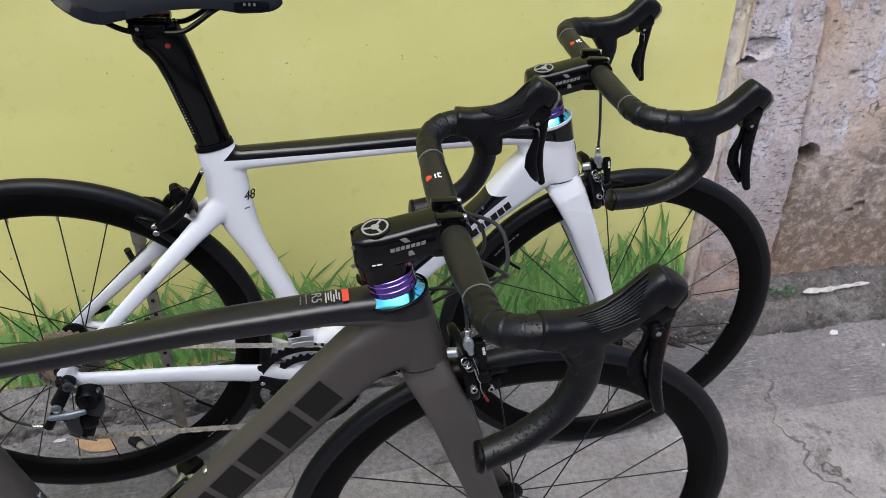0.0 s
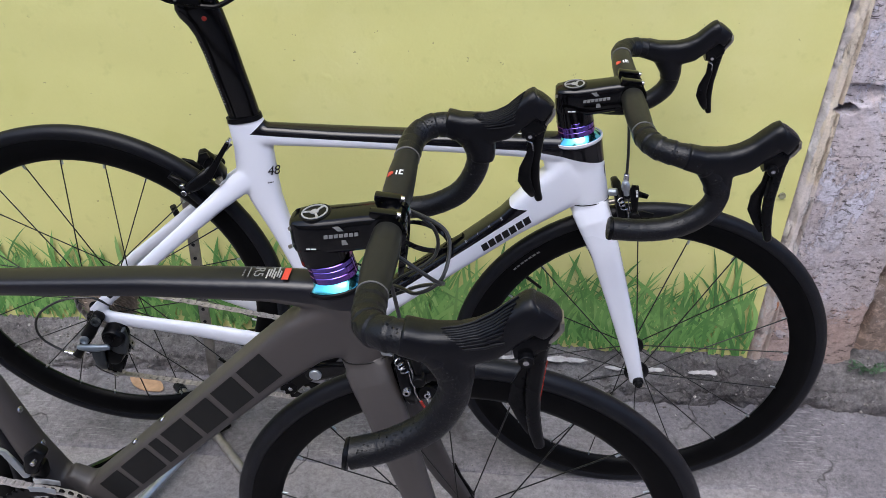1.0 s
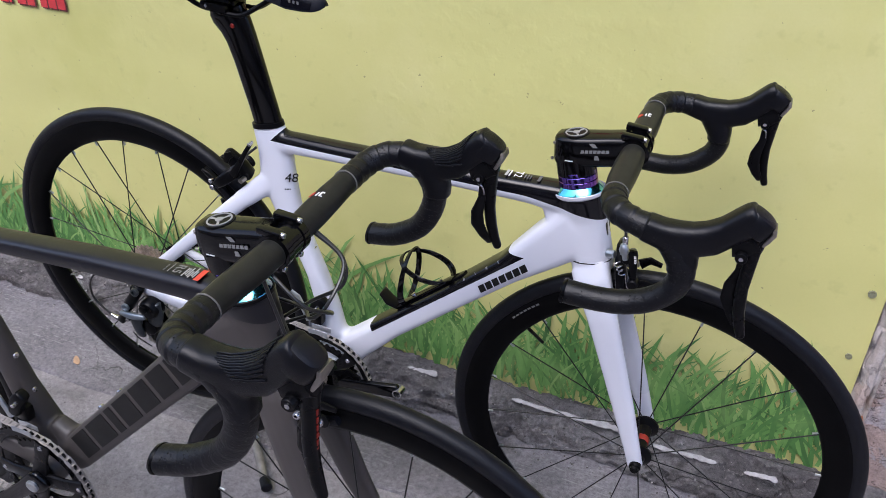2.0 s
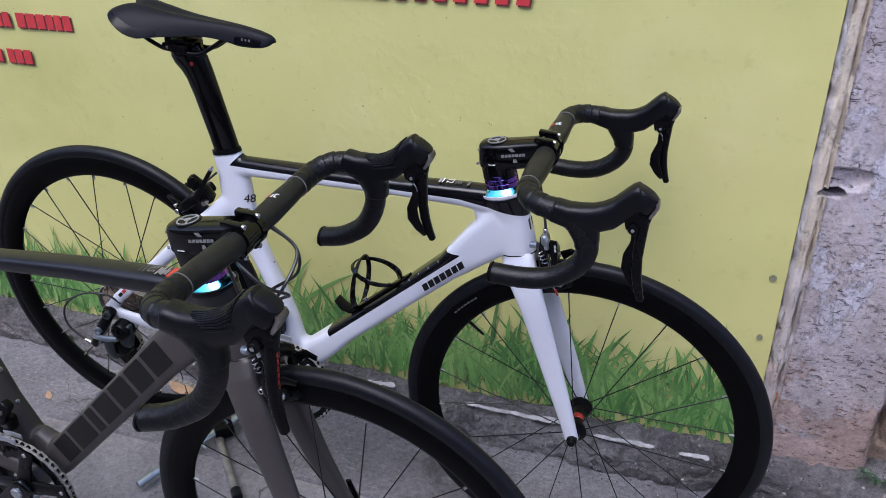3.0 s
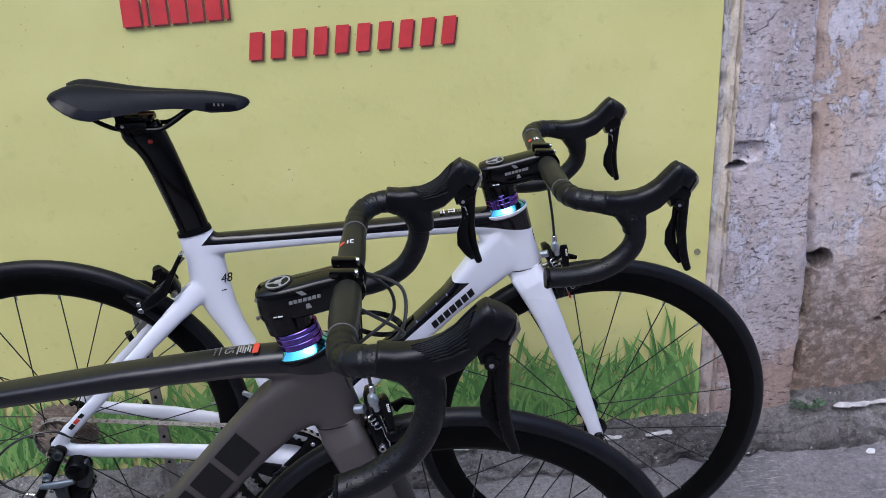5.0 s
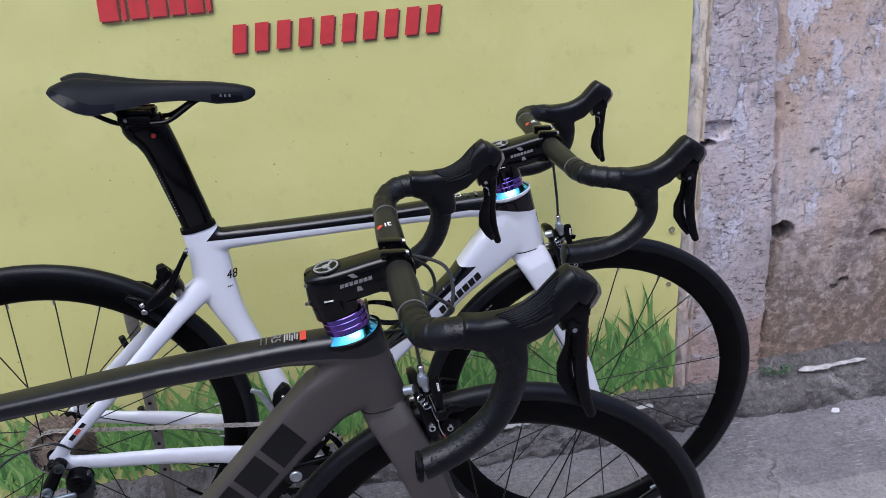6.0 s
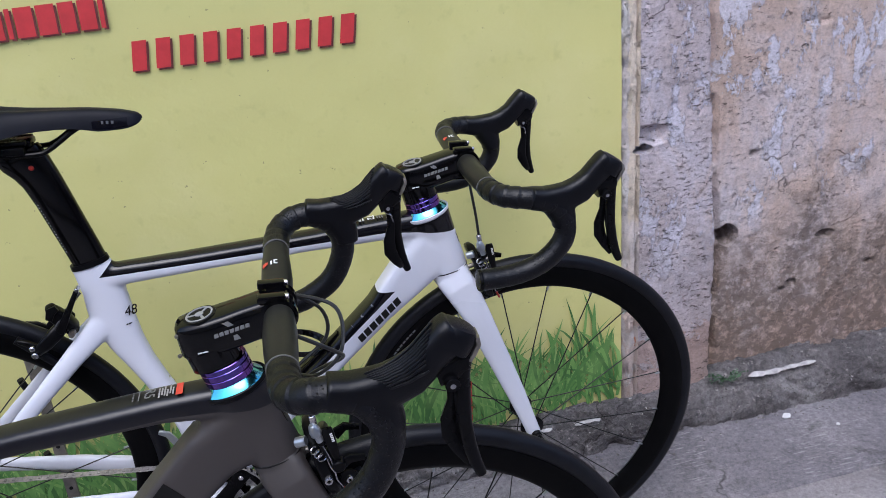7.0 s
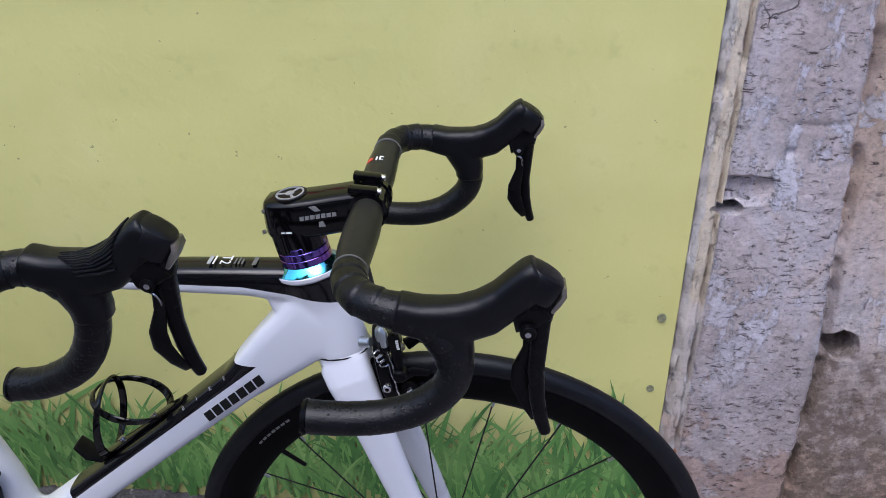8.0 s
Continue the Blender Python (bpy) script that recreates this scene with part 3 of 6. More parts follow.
    for sl in (-0.008, 0.008):
        part("mark", Geo().plate([(-0.004, -0.010), (0.003, -0.010), (0.003 + sl * 0.2, -0.004), (-0.003, -0.004)] if sl < 0 else [(-0.004, 0.008), (0.002, 0.008), (-0.002, 0.014), (-0.009, 0.014)], 0.0006, on_side(0.8265, 0.8410, -0.0222, 15)), MAT["decal_dim"], stem)
    bars(stem, "mark", MAT["decal_white"], on_side(0.786, 0.818, -0.0222, 8), [0.004, 0.006], 0.0016, 0.001)
    # handlebar
    def side_pts(sg):
        low = ((0.877, -0.036, 0.8535), (0.887, -0.016, 0.8535), (0.906, -0.004, 0.8535), (0.930, 0.0, 0.851), (0.953, 0.001, 0.842), (0.969, 0.002, 0.826),
               (0.9755, 0.003, 0.805), (0.970, 0.004, 0.782), (0.949, 0.005, 0.759), (0.921, 0.006, 0.745), (0.888, 0.008, 0.739), (0.850, 0.010, 0.738))
        high = ((0.871, -0.036, 0.8665), (0.878, -0.016, 0.8715), (0.893, -0.004, 0.8775), (0.912, 0.0, 0.8795), (0.935, 0.001, 0.871), (0.951, 0.002, 0.854),
                (0.957, 0.003, 0.831), (0.951, 0.004, 0.803), (0.938, 0.005, 0.779), (0.918, 0.007, 0.761), (0.895, 0.010, 0.747), (0.866, 0.014, 0.737))
        flat = ((0.868, 0.022, 0.857), (0.868, 0.06, 0.859), (0.868, 0.10, 0.8615), (0.869, 0.135, 0.864)) if raised else ((0.874, 0.022, 0.852), (0.874, 0.06, 0.8522), (0.874, 0.10, 0.8526), (0.875, 0.135, 0.853))
        return [(x, sg * y, z) for x, y, z in flat] + [(x, sg * (half + o), z) for x, o, z in (high if raised else low)]
    b = Geo()
    wing = ((0.0140, 0.0140), (0.0150, 0.0146), (0.0172, 0.0148), (0.0180, 0.0152), (0.0162, 0.0162))
    tops = [(side_pts(sg)[k], *wing[4 - k]) for sg, ks in ((-1, (4, 3, 2, 1, 0)), (1, (0, 1, 2, 3, 4))) for k in ks]
    b.loft(tops, 24, side=(1, 0, 0), e=2.0)
    bar = part("handlebar", b, MAT["bar_black"], bike, "matte black drop handlebar")
    for sg in (-1, 1):
        g = Geo()
        pts = side_pts(sg)[3:]
        path, _ = smooth_path(pts, 0.0155, 18)
        # wound tape: overlapping turns, each with a raised edge
        dist, rad, turn = 0.0, [], 0.0165
        for i, p in enumerate(path):
            if i:
                dist += (p - path[i - 1]).length
            f = (dist / turn) % 1.0 * (1.0 if dist < 0.10 else max(0.22, 1.0 - (dist - 0.10) * 12))
            rad.append(0.0152 + 0.0015 * f + (0.0 if f < 0.93 else -0.018 * (f - 0.93)))
        g.tube(path, rad, 20, 1)
        tp = part("bar_tape", g, tape, bar, "black perforated handlebar tape wound round the bar", 60)
        e = path[-1]
        part("end_plug", Geo().lathe([(0.0158, 0.0), (0.0165, 0.002), (0.0150, 0.005), (0.004, 0.0065)], 24, e, (-1, 0, 0)), MAT["satin_black"], bar, "black bar end plug")
        p0 = Vector(side_pts(sg)[3]) - Vector((0, sg * 0.008, 0))
        part("tape_band", Geo().lathe([(0.0152, -0.0009), (0.0163, -0.0007), (0.0163, 0.0007), (0.0152, 0.0009)], 24, p0 + Vector((0, sg * 0.008, 0)), (0, 1, 0)), MAT["faint_grey"], bar, "finishing tape band")
    # bar maker's mark beside the stem
    c0, c1 = Vector(side_pts(1)[1]), Vector(side_pts(1)[2])
    for angle, y0, w, deep, mt in ((44, 0.080, 0.0090, 0.0050, "decal_red"), (56, 0.080, 0.0055, 0.0024, "decal_red"), (74, 0.079, 0.0090, 0.0018, "decal_white"), (86, 0.080, 0.0100, 0.0018, "decal_white"),
                                   (92, 0.0838, 0.0018, 0.0036, "decal_white"), (92, 0.0762, 0.0018, 0.0036, "decal_white")):
        q = radians(angle)
        f = (y0 - 0.06) / 0.04
        rx, rz = 0.0180 - 0.0008 * f, 0.0152 - 0.0004 * f
        n = Vector((-math.cos(q) / rx, 0, math.sin(q) / rz)).normalized()
        p = c0.lerp(c1, f) + Vector((-math.cos(q) * rx, 0, math.sin(q) * rz)) + n * 0.0002
        mm = Matrix.Translation((p.x, y0, p.z)) @ n.to_track_quat("Z", "X").to_matrix().to_4x4()
        part("mark", Geo().plate([(-deep / 2, -w / 2), (deep / 2, -w / 2), (deep / 2, w / 2), (-deep / 2, w / 2)], 0.0006, mm), MAT[mt], bar)
    for sg in (-1, 1):
        lever = build_lever(bike, sg, half, hood_ribs)
        if raised:
            lever.location = (-0.0145 + 0.0025 * sg, 0, 0.0305 + 0.0010 * sg)
    if raised:
        stem.location = (-0.006, 0, 0.005)
    return stem


def loft_point(secs, f, q, e, lift=0.0):
    """A point on the skin of a lofted part: f runs along it from 0 to 1, q (degrees) round it."""
    k = min(len(secs) - 2, int(f * (len(secs) - 1)))
    t = f * (len(secs) - 1) - k
    p, n = Vector(secs[k][0]), Vector(secs[k + 1][0])
    c, d = p.lerp(n, t), (n - p).normalized()
    a, h = (secs[k][i] + (secs[k + 1][i] - secs[k][i]) * t + lift for i in (1, 2))
    s = Vector((0, 1, 0))
    s = (s - d * s.dot(d)).normalized()
    cq, sq = math.cos(radians(q)), math.sin(radians(q))
    return c + s * a * math.copysign(abs(cq) ** (2 / e), cq) + d.cross(s) * h * math.copysign(abs(sq) ** (2 / e), sq)


def build_lever(bike, sg, half, ribs):
    y = sg * half
    g = Geo()
    secs = [((0.922, y, 0.8530), 0.0162, 0.0160), ((0.940, y, 0.8500), 0.0166, 0.0170), ((0.958, y, 0.8490), 0.0163, 0.0195), ((0.977, y - sg * 0.001, 0.8515), 0.0157, 0.0200), ((0.995, y - sg * 0.002, 0.8595), 0.0155, 0.0195),
            ((1.0095, y - sg * 0.003, 0.8725), 0.0155, 0.0172), ((1.0205, y - sg * 0.003, 0.8855), 0.0156, 0.0172), ((1.0300, y - sg * 0.003, 0.8960), 0.0156, 0.0174), ((1.0355, y - sg * 0.003, 0.9008), 0.0142, 0.0165)]
    g.loft(secs, 28, e=3.0, dome=0.12)
    # the collar that hugs the bar below the hood
    g.loft([((0.958, y, 0.848), 0.0160, 0.024), ((0.968, y, 0.830), 0.0165, 0.0210), ((0.973, y, 0.816), 0.0166, 0.0175), ((0.9735, y, 0.806), 0.0164, 0.0166)], 18)
    hood = remeshed(part("brake_lever", g, MAT["hood"], bike, "black rubber brake and shift lever hood"), 0.0020, 2)
    yc = y - sg * 0.003
    cap = Geo().loft([((1.0295, yc, 0.8835), 0.0160, 0.0186), ((1.0317, yc, 0.8873), 0.0163, 0.0192), ((1.0352, yc, 0.8932), 0.0160, 0.0190), ((1.0385, yc, 0.8988), 0.0148, 0.0178), ((1.0407, yc, 0.9026), 0.0124, 0.0154), ((1.0415, yc, 0.9040), 0.0090, 0.0116)], 32, e=2.7)
    part("hood_cap", cap, MAT["hood"], hood, "faceted rubber horn cap", 25)
    if ribs:
        for k in range(10):
            q = 88 + 10.5 * k
            pts = [loft_point(secs, f0, q - 30 * max(0.0, 0.62 - f0) * (k - 2) / 4, 3.0, 0.0006) for f0 in [0.22 + 0.016 * k + (0.86 - 0.028 * k - 0.22 - 0.016 * k) * u / 8 for u in range(9)]]
            part("rib", Geo().tube(pts, [0.0005, 0.0012, 0.0014, 0.0015, 0.0016, 0.0016, 0.0016, 0.0015, 0.0009], 8, 3), MAT["hood"], hood)
    # bracket face and pivot
    br = Geo()
    br.loft([((1.017, y - sg * 0.003, 0.861), 0.0125, 0.017), ((1.033, y - sg * 0.003, 0.866), 0.0125, 0.0165), ((1.043, y - sg * 0.003, 0.872), 0.0115, 0.013)], 16, e=3)
    part("bracket", br, MAT["satin_black"], hood, "black lever bracket")
    part("pivot_pin", Geo().cyl((1.030, y - 0.0165, 0.853), (1.030, y + 0.0145, 0.853), 0.0026, 12), MAT["chrome"], hood, "bright pivot pin")
    part("pivot_lug", Geo().lathe([(0.0062, -0.0155), (0.0068, -0.0145), (0.0068, 0.0130), (0.0062, 0.0140)], 18, (1.030, y, 0.853)), MAT["satin_black"], hood, "black pivot boss")
    part("return_spring", Geo().tube([(1.024, y + sg * -0.006, 0.858), (1.027, y - sg * 0.010, 0.846), (1.034, y - sg * 0.011, 0.842), (1.037, y - sg * 0.008, 0.832), (1.036, y - sg * 0.008, 0.822)], 0.0012, 8, 5), MAT["chrome"], hood, "thin bright return spring")
    part("name_plate", Geo().loft([((1.0535, yc, 0.8930), 0.0095, 0.0022), ((1.0545, yc, 0.8865), 0.0115, 0.0028), ((1.0505, yc, 0.8770), 0.0112, 0.0028), ((1.0470, yc, 0.8700), 0.0100, 0.0022)], 16, e=5), MAT["steel"], hood, "grey metal lever cover plate")
    lv = Geo()
    lv.loft([((1.042, y - sg * 0.003, 0.878), 0.0110, 0.0100), ((1.0405, y - sg * 0.002, 0.857), 0.0100, 0.0085), ((1.0418, y, 0.834), 0.0085, 0.0075), ((1.0428, y + sg * 0.003, 0.808), 0.0076, 0.0070), ((1.0470, y + sg * 0.006, 0.782), 0.0070, 0.0068),
             ((1.0525, y + sg * 0.008, 0.763), 0.0064, 0.0062), ((1.0580, y + sg * 0.010, 0.750), 0.0054, 0.0052)], 16, e=2.4, dome=0.7)
    part("lever_blade", lv, MAT["satin_black"], hood, "black brake lever blade")
    sh = Geo().loft([((1.034, y - sg * 0.004, 0.848), 0.0030, 0.006), ((1.0345, y - sg * 0.007, 0.824), 0.0030, 0.0050), ((1.0310, y - sg * 0.008, 0.802), 0.0032, 0.0080), ((1.0325, y - sg * 0.006, 0.785), 0.0030, 0.0088), ((1.041, y - sg * 0.002, 0.769), 0.0028, 0.0065), ((1.049, y + sg * 0.003, 0.757), 0.002, 0.004)], 14, e=2.6, dome=0.3)
    part("shift_paddle", sh, MAT["satin_black"], hood, "black shift paddle behind the blade")
    if ribs and sg < 0:
        for k in range(6):
            part("mark", Geo().box((1.0495 + 0.0002 * k, y - 0.0016 - 0.0004 * k, 0.842 - 0.0085 * k), (0.0008, 0.0026, 0.0060)), MAT["red_part"], hood, "red print on the lever")
    return hood


def ring_outline(teeth, r_out, r_in, depth=0.0045):
    pts = []
    for k in range(teeth):
        for o, r in ((0.0, r_out - depth), (0.3, r_out), (0.55, r_out), (0.85, r_out - depth)):
            a = 2 * math.pi * (k + o) / teeth
            pts.append((r * math.cos(a), r * math.sin(a)))
    return pts


def toothed(g, c, y, teeth, r_out, r_in, thick):
    """A toothed ring round the y axis, open in the middle."""
    base = len(g.v)
    out = ring_outline(teeth, r_out, r_in)
    n = len(out)
    for yy in (y, y + thick):
        for x, z in out:
            g.v.append((c.x + x, yy, c.z + z))
        for x, z in out:
            q = math.atan2(z, x)
            g.v.append((c.x + r_in * math.cos(q), yy, c.z + r_in * math.sin(q)))
    for i in range(n):
        k = (i + 1) % n
        g.f.append((base + i, base + k, base + n + k, base + n + i))
        g.f.append((base + 2 * n + i, base + 3 * n + i, base + 3 * n + k, base + 2 * n + k))
        g.f.append((base + i, base + 2 * n + i, base + 2 * n + k, base + k))
        g.f.append((base + n + i, base + n + k, base + 3 * n + k, base + 3 * n + i))
    return g


def build_drive(bike, arm_angle):
    big = Geo()
    toothed(big, BB, -0.0475, 50, 0.103, 0.086, 0.003)
    crank = part("crankset", big, MAT["satin_black"], bike, "black double chainring crankset without pedals")
    part("inner_chainring", toothed(Geo(), BB, -0.0395, 34, 0.071, 0.056, 0.003), MAT["satin_black"], crank)
    sp = Geo()
    for k in range(4):
        a = radians(arm_angle + 45 + 90 * k + (12 if k % 2 else -12))
        d = Vector((math.cos(a), 0, math.sin(a)))
        sp.loft([(BB + d * 0.012 + Vector((0, -0.052, 0)), 0.006, 0.016), (BB + d * 0.055 + Vector((0, -0.050, 0)), 0.0045, 0.012), (BB + d * 0.090 + Vector((0, -0.048, 0)), 0.003, 0.015)], 12, e=3)
    part("spider", sp, MAT["satin_black"], crank, "black four-arm spider")
    for k in range(4):
        a = radians(arm_angle + 45 + 90 * k + (12 if k % 2 else -12))
        d = Vector((math.cos(a), 0, math.sin(a)))
        p = BB + d * 0.082 + Vector((0, -0.054, 0))
        part("chainring_bolt", Geo().cyl(p, p + Vector((0, 0.006, 0)), 0.0045, 12, bevel=0.001), MAT["chrome"], crank)
    for s, off in ((-1, 0), (1, 180)):
        a = radians(arm_angle + off)
        d = Vector((math.cos(a), 0, math.sin(a)))
        g = Geo().loft([(BB + Vector((0, s * 0.060, 0)) - d * 0.018, 0.008, 0.017), (BB + Vector((0, s * 0.061, 0)), 0.0095, 0.021), (BB + Vector((0, s * 0.062, 0)) + d * 0.05, 0.0075, 0.0145),
                        (BB + Vector((0, s * 0.066, 0)) + d * 0.11, 0.0068, 0.0125), (BB + Vector((0, s * 0.069, 0)) + d * 0.168, 0.0075, 0.0145)], 16, e=2.8, dome=0.8)
        arm = part("crank_arm", g, MAT["gloss_black"], crank, "glossy black crank arm")
        e = BB + d * 0.17 + Vector((0, s * 0.069, 0))
        part("pedal_thread", Geo().lathe([(0.0065, -0.0088), (0.0090, -0.0090), (0.0090, 0.0090), (0.0065, 0.0088)], 18, e, closed=True), MAT["chrome"], crank, "empty bright pedal hole")
    part("axle_cap", Geo().cyl(BB + Vector((0, -0.074, 0)), BB + Vector((0, -0.066, 0)), 0.0115, 20, bevel=0.0015), MAT["dull_silver"], crank, "silver crank axle end")
    # cassette
    cs = Geo()
    for k in range(10):
        r = 0.0255 + 0.0034 * k + (0.0012 * max(0, k - 6) ** 1.3)
        toothed(cs, REAR, -0.052 + 0.0038 * k, 12 + 2 * k, r, 0.016, 0.0017)
    part("cassette", cs, MAT["sprocket"], bike, "stack of brown-grey steel sprockets")
    # chain: one closed run over ring, cassette and the two jockey wheels
    j1, j2 = Vector((0.042, -0.044, 0.246)) + DERAILLEUR, Vector((0.017, -0.044, 0.190)) + DERAILLEUR
    path = []
    for a in range(-70, 96, 10):
        path.append(BB + Vector((0.099 * math.cos(radians(a)), -0.046, 0.099 * math.sin(radians(a)))))
    for a in range(90, 251, 16):
        path.append(REAR + Vector((0.044 * math.cos(radians(a)), -0.040, 0.044 * math.sin(radians(a)))))
    path += [j1 + Vector((0.014, 0, 0.018)), j1 + Vector((0.021, 0, 0.0)), j1 + Vector((0.010, 0, -0.018)), j2 + Vector((-0.012, 0, 0.016)), j2 + Vector((-0.020, 0, 0.0)), j2 + Vector((-0.012, 0, -0.016)), j2 + Vector((0.004, 0, -0.021))]
    path.append(path[0])
    total = [0.0]
    for p, q in zip(path, path[1:]):
        total.append(total[-1] + (q - p).length)
    links, ch, i = round(total[-1] / 0.0127), Geo(), 0
    for k in range(links):
        s = total[-1] * (k + 0.5) / links
        while total[i + 1] < s:
            i += 1
        t = (s - total[i]) / (total[i + 1] - total[i])
        p, d = path[i].lerp(path[i + 1], t), (path[i + 1] - path[i]).normalized()
        m = d.to_track_quat("X", "Y").to_matrix().to_4x4()
        w = 0.0026 if k % 2 else 0.0017
        for sd in (-1, 1):
            ch.box(p + Vector((0, sd * w, 0)), (0.0135, 0.0008, 0.0075), m)
        ch.cyl(p + d * 0.00635 + Vector((0, -0.0032, 0)), p + d * 0.00635 + Vector((0, 0.0032, 0)), 0.0027, 6)
    part("chain", ch, MAT["chain"], bike, "dark oiled steel bicycle chain")
    # rear derailleur
    j1, j2 = j1 - DERAILLEUR, j2 - DERAILLEUR
    hg = Geo().loft([((0.010, -0.068, 0.338), 0.0035, 0.013), ((0.016, -0.069, 0.334), 0.0035, 0.012), ((0.024, -0.071, 0.326), 0.0035, 0.010)], 12)
    der = part("rear_derailleur", hg, MAT["satin_black"], bike, "black rear derailleur with grey-blue parallelogram")
    der.location = DERAILLEUR
    part("b_knuckle", Geo().loft([((0.029, -0.079, 0.343), 0.010, 0.011), ((0.016, -0.082, 0.319), 0.011, 0.0105), ((0.004, -0.085, 0.297), 0.011, 0.0120)], 14, dome=0.4), MAT["satin_black"], der, "black upper knuckle")
    part("pivot_bolt", Geo().lathe([(0.0085, 0.0), (0.0085, 0.006), (0.0048, 0.0068), (0.0045, 0.003)], 16, (0.028, -0.090, 0.339), (0, -1, 0)), MAT["dark_slate"], der, "hollow pivot bolt")
    part("link_bolt", Geo().lathe([(0.0080, 0.0), (0.0080, 0.005), (0.0052, 0.0058), (0.0035, 0.002)], 16, (0.004, -0.096, 0.297), (0, -1, 0)), MAT["slate_alloy"], der, "grey link bolt")
    part("cable_bracket", Geo().loft([((0.004, -0.090, 0.292), 0.006, 0.0085), ((-0.008, -0.092, 0.270), 0.0055, 0.0070), ((-0.018, -0.092, 0.252), 0.006, 0.0085)], 12, e=3, dome=0.5), MAT["satin_black"], der, "black cable bracket")
    part("parallelogram", Geo().loft([((-0.010, -0.097, 0.277), 0.004, 0.0050), ((0.006, -0.100, 0.281), 0.005, 0.0065), ((0.026, -0.101, 0.284), 0.005, 0.0070), ((0.046, -0.098, 0.287), 0.004, 0.0050)], 14, e=2.6, dome=0.6), MAT["slate_alloy"], der, "pale blue-grey alloy outer plate")
    part("outer_link", Geo().loft([((0.022, -0.094, 0.278), 0.006, 0.0130), ((0.022, -0.094, 0.258), 0.006, 0.0115), ((0.022, -0.090, 0.238), 0.006, 0.0105), ((0.022, -0.086, 0.224), 0.005, 0.0085)], 14, e=3, dome=0.4), MAT["dark_slate"], der, "dark slate lower link")
    part("spring_housing", Geo().lathe([(0.006, -0.020), (0.017, -0.018), (0.0205, -0.012), (0.0215, 0.010), (0.015, 0.016)], 24, (0.052, -0.078, 0.303)), MAT["satin_black"], der, "round black spring housing")
    part("housing_arm", Geo().loft([((0.054, -0.080, 0.312), 0.010, 0.0190), ((0.061, -0.080, 0.288), 0.011, 0.0140), ((0.054, -0.079, 0.266), 0.010, 0.0150)], 14, e=2.6, dome=0.4), MAT["dark_slate"], der, "dark slate housing arm")
    part("housing_cap", Geo().lathe([(0.0085, 0.0), (0.0085, 0.004), (0.0060, 0.0052), (0.0, 0.0054)], 16, (0.048, -0.098, 0.308), (0, -1, 0)), MAT["satin_black"], der, "black round cap")
    part("p_knuckle", Geo().lathe([(0.012, -0.016), (0.018, -0.013), (0.019, 0.008), (0.014, 0.014)], 20, (0.042, -0.074, 0.252)), MAT["satin_black"], der, "black lower knuckle")
    part("cable_anchor", Geo().cyl((0.010, -0.106, 0.272), (0.010, -0.098, 0.272), 0.0040, 12, bevel=0.0008), MAT["chrome"], der, "bright cable anchor bolt")
    part("barrel_adjuster", Geo().lathe([(0.0030, 0.0), (0.0050, 0.002), (0.0050, 0.010), (0.0036, 0.011), (0.0036, 0.018)], 14, (-0.024, -0.092, 0.253), (-1, 0, 0.2)), MAT["chrome"], der, "bright barrel adjuster")
    part("cable_tail", Geo().tube([(0.014, -0.100, 0.240), (0.024, -0.100, 0.230), (0.036, -0.098, 0.222), (0.052, -0.096, 0.214)], 0.0013, 6, 5), MAT["chrome"], der, "bright loose cable end")
    for y in (-0.052, -0.036):
        part("cage_plate", Geo().loft([(j1 + Vector((0, y + 0.044, 0.006)), 0.0012, 0.015), (j1 * 0.5 + j2 * 0.5 + Vector((0.001, y + 0.044, 0)), 0.0012, 0.017), (j2 + Vector((0, y + 0.044, -0.004)), 0.0012, 0.0195)], 12, dome=1.0), MAT["satin_black"], der, "black cage plate")
    for j in (j1, j2):
        part("jockey_wheel", toothed(Geo(), j, -0.0455, 11, 0.0215, 0.004, 0.003), MAT["satin_black"], der)
    # front derailleur on the seat tube
    fd = Geo()
    fd.box((0.398, -0.030, 0.392), (0.026, 0.018, 0.030), bevel=0.005)
    fd.loft([((0.395, -0.034, 0.405), 0.004, 0.006), ((0.405, -0.040, 0.435), 0.003, 0.005), ((0.410, -0.040, 0.445), 0.003, 0.004)], 10)
    f = part("front_derailleur", fd, MAT["satin_black"], bike, "front derailleur with steel cage above the chainring")
    for y in (-0.055, -0.041):
        rr = []
        for a in range(84, 105, 5):
            q = radians(a)
            d = Vector((math.cos(q), 0, math.sin(q)))
            rr.append((BB + d * 0.110 + Vector((0, y, 0)), 0.0008, 0.0055))
        part("cage_plate", Geo().loft(rr, 8, e=4), MAT["dull_silver"], f, "bright steel cage plate")
    part("clamp_bolt", Geo().cyl((0.400, -0.046, 0.400), (0.400, -0.036, 0.400), 0.0038, 12), MAT["chrome"], f)
    part("swing_arm", Geo().loft([((0.355, -0.046, 0.444), 0.003, 0.0042), ((0.368, -0.047, 0.438), 0.003, 0.0055), ((0.379, -0.048, 0.420), 0.003, 0.0060), ((0.391, -0.048, 0.394), 0.003, 0.0060)], 12, e=3, dome=0.5), MAT["dull_silver"], f, "curved silver swing arm")
    part("linkage", Geo().loft([((0.414, -0.036, 0.440), 0.009, 0.010), ((0.402, -0.038, 0.424), 0.010, 0.012), ((0.396, -0.042, 0.402), 0.009, 0.010)], 12, e=3, dome=0.4), MAT["satin_black"], f, "black linkage body")
    part("cable_bolt", Geo().cyl((0.408, -0.054, 0.428), (0.408, -0.044, 0.428), 0.0036, 12, bevel=0.0008), MAT["chrome"], f, "bright cable bolt")


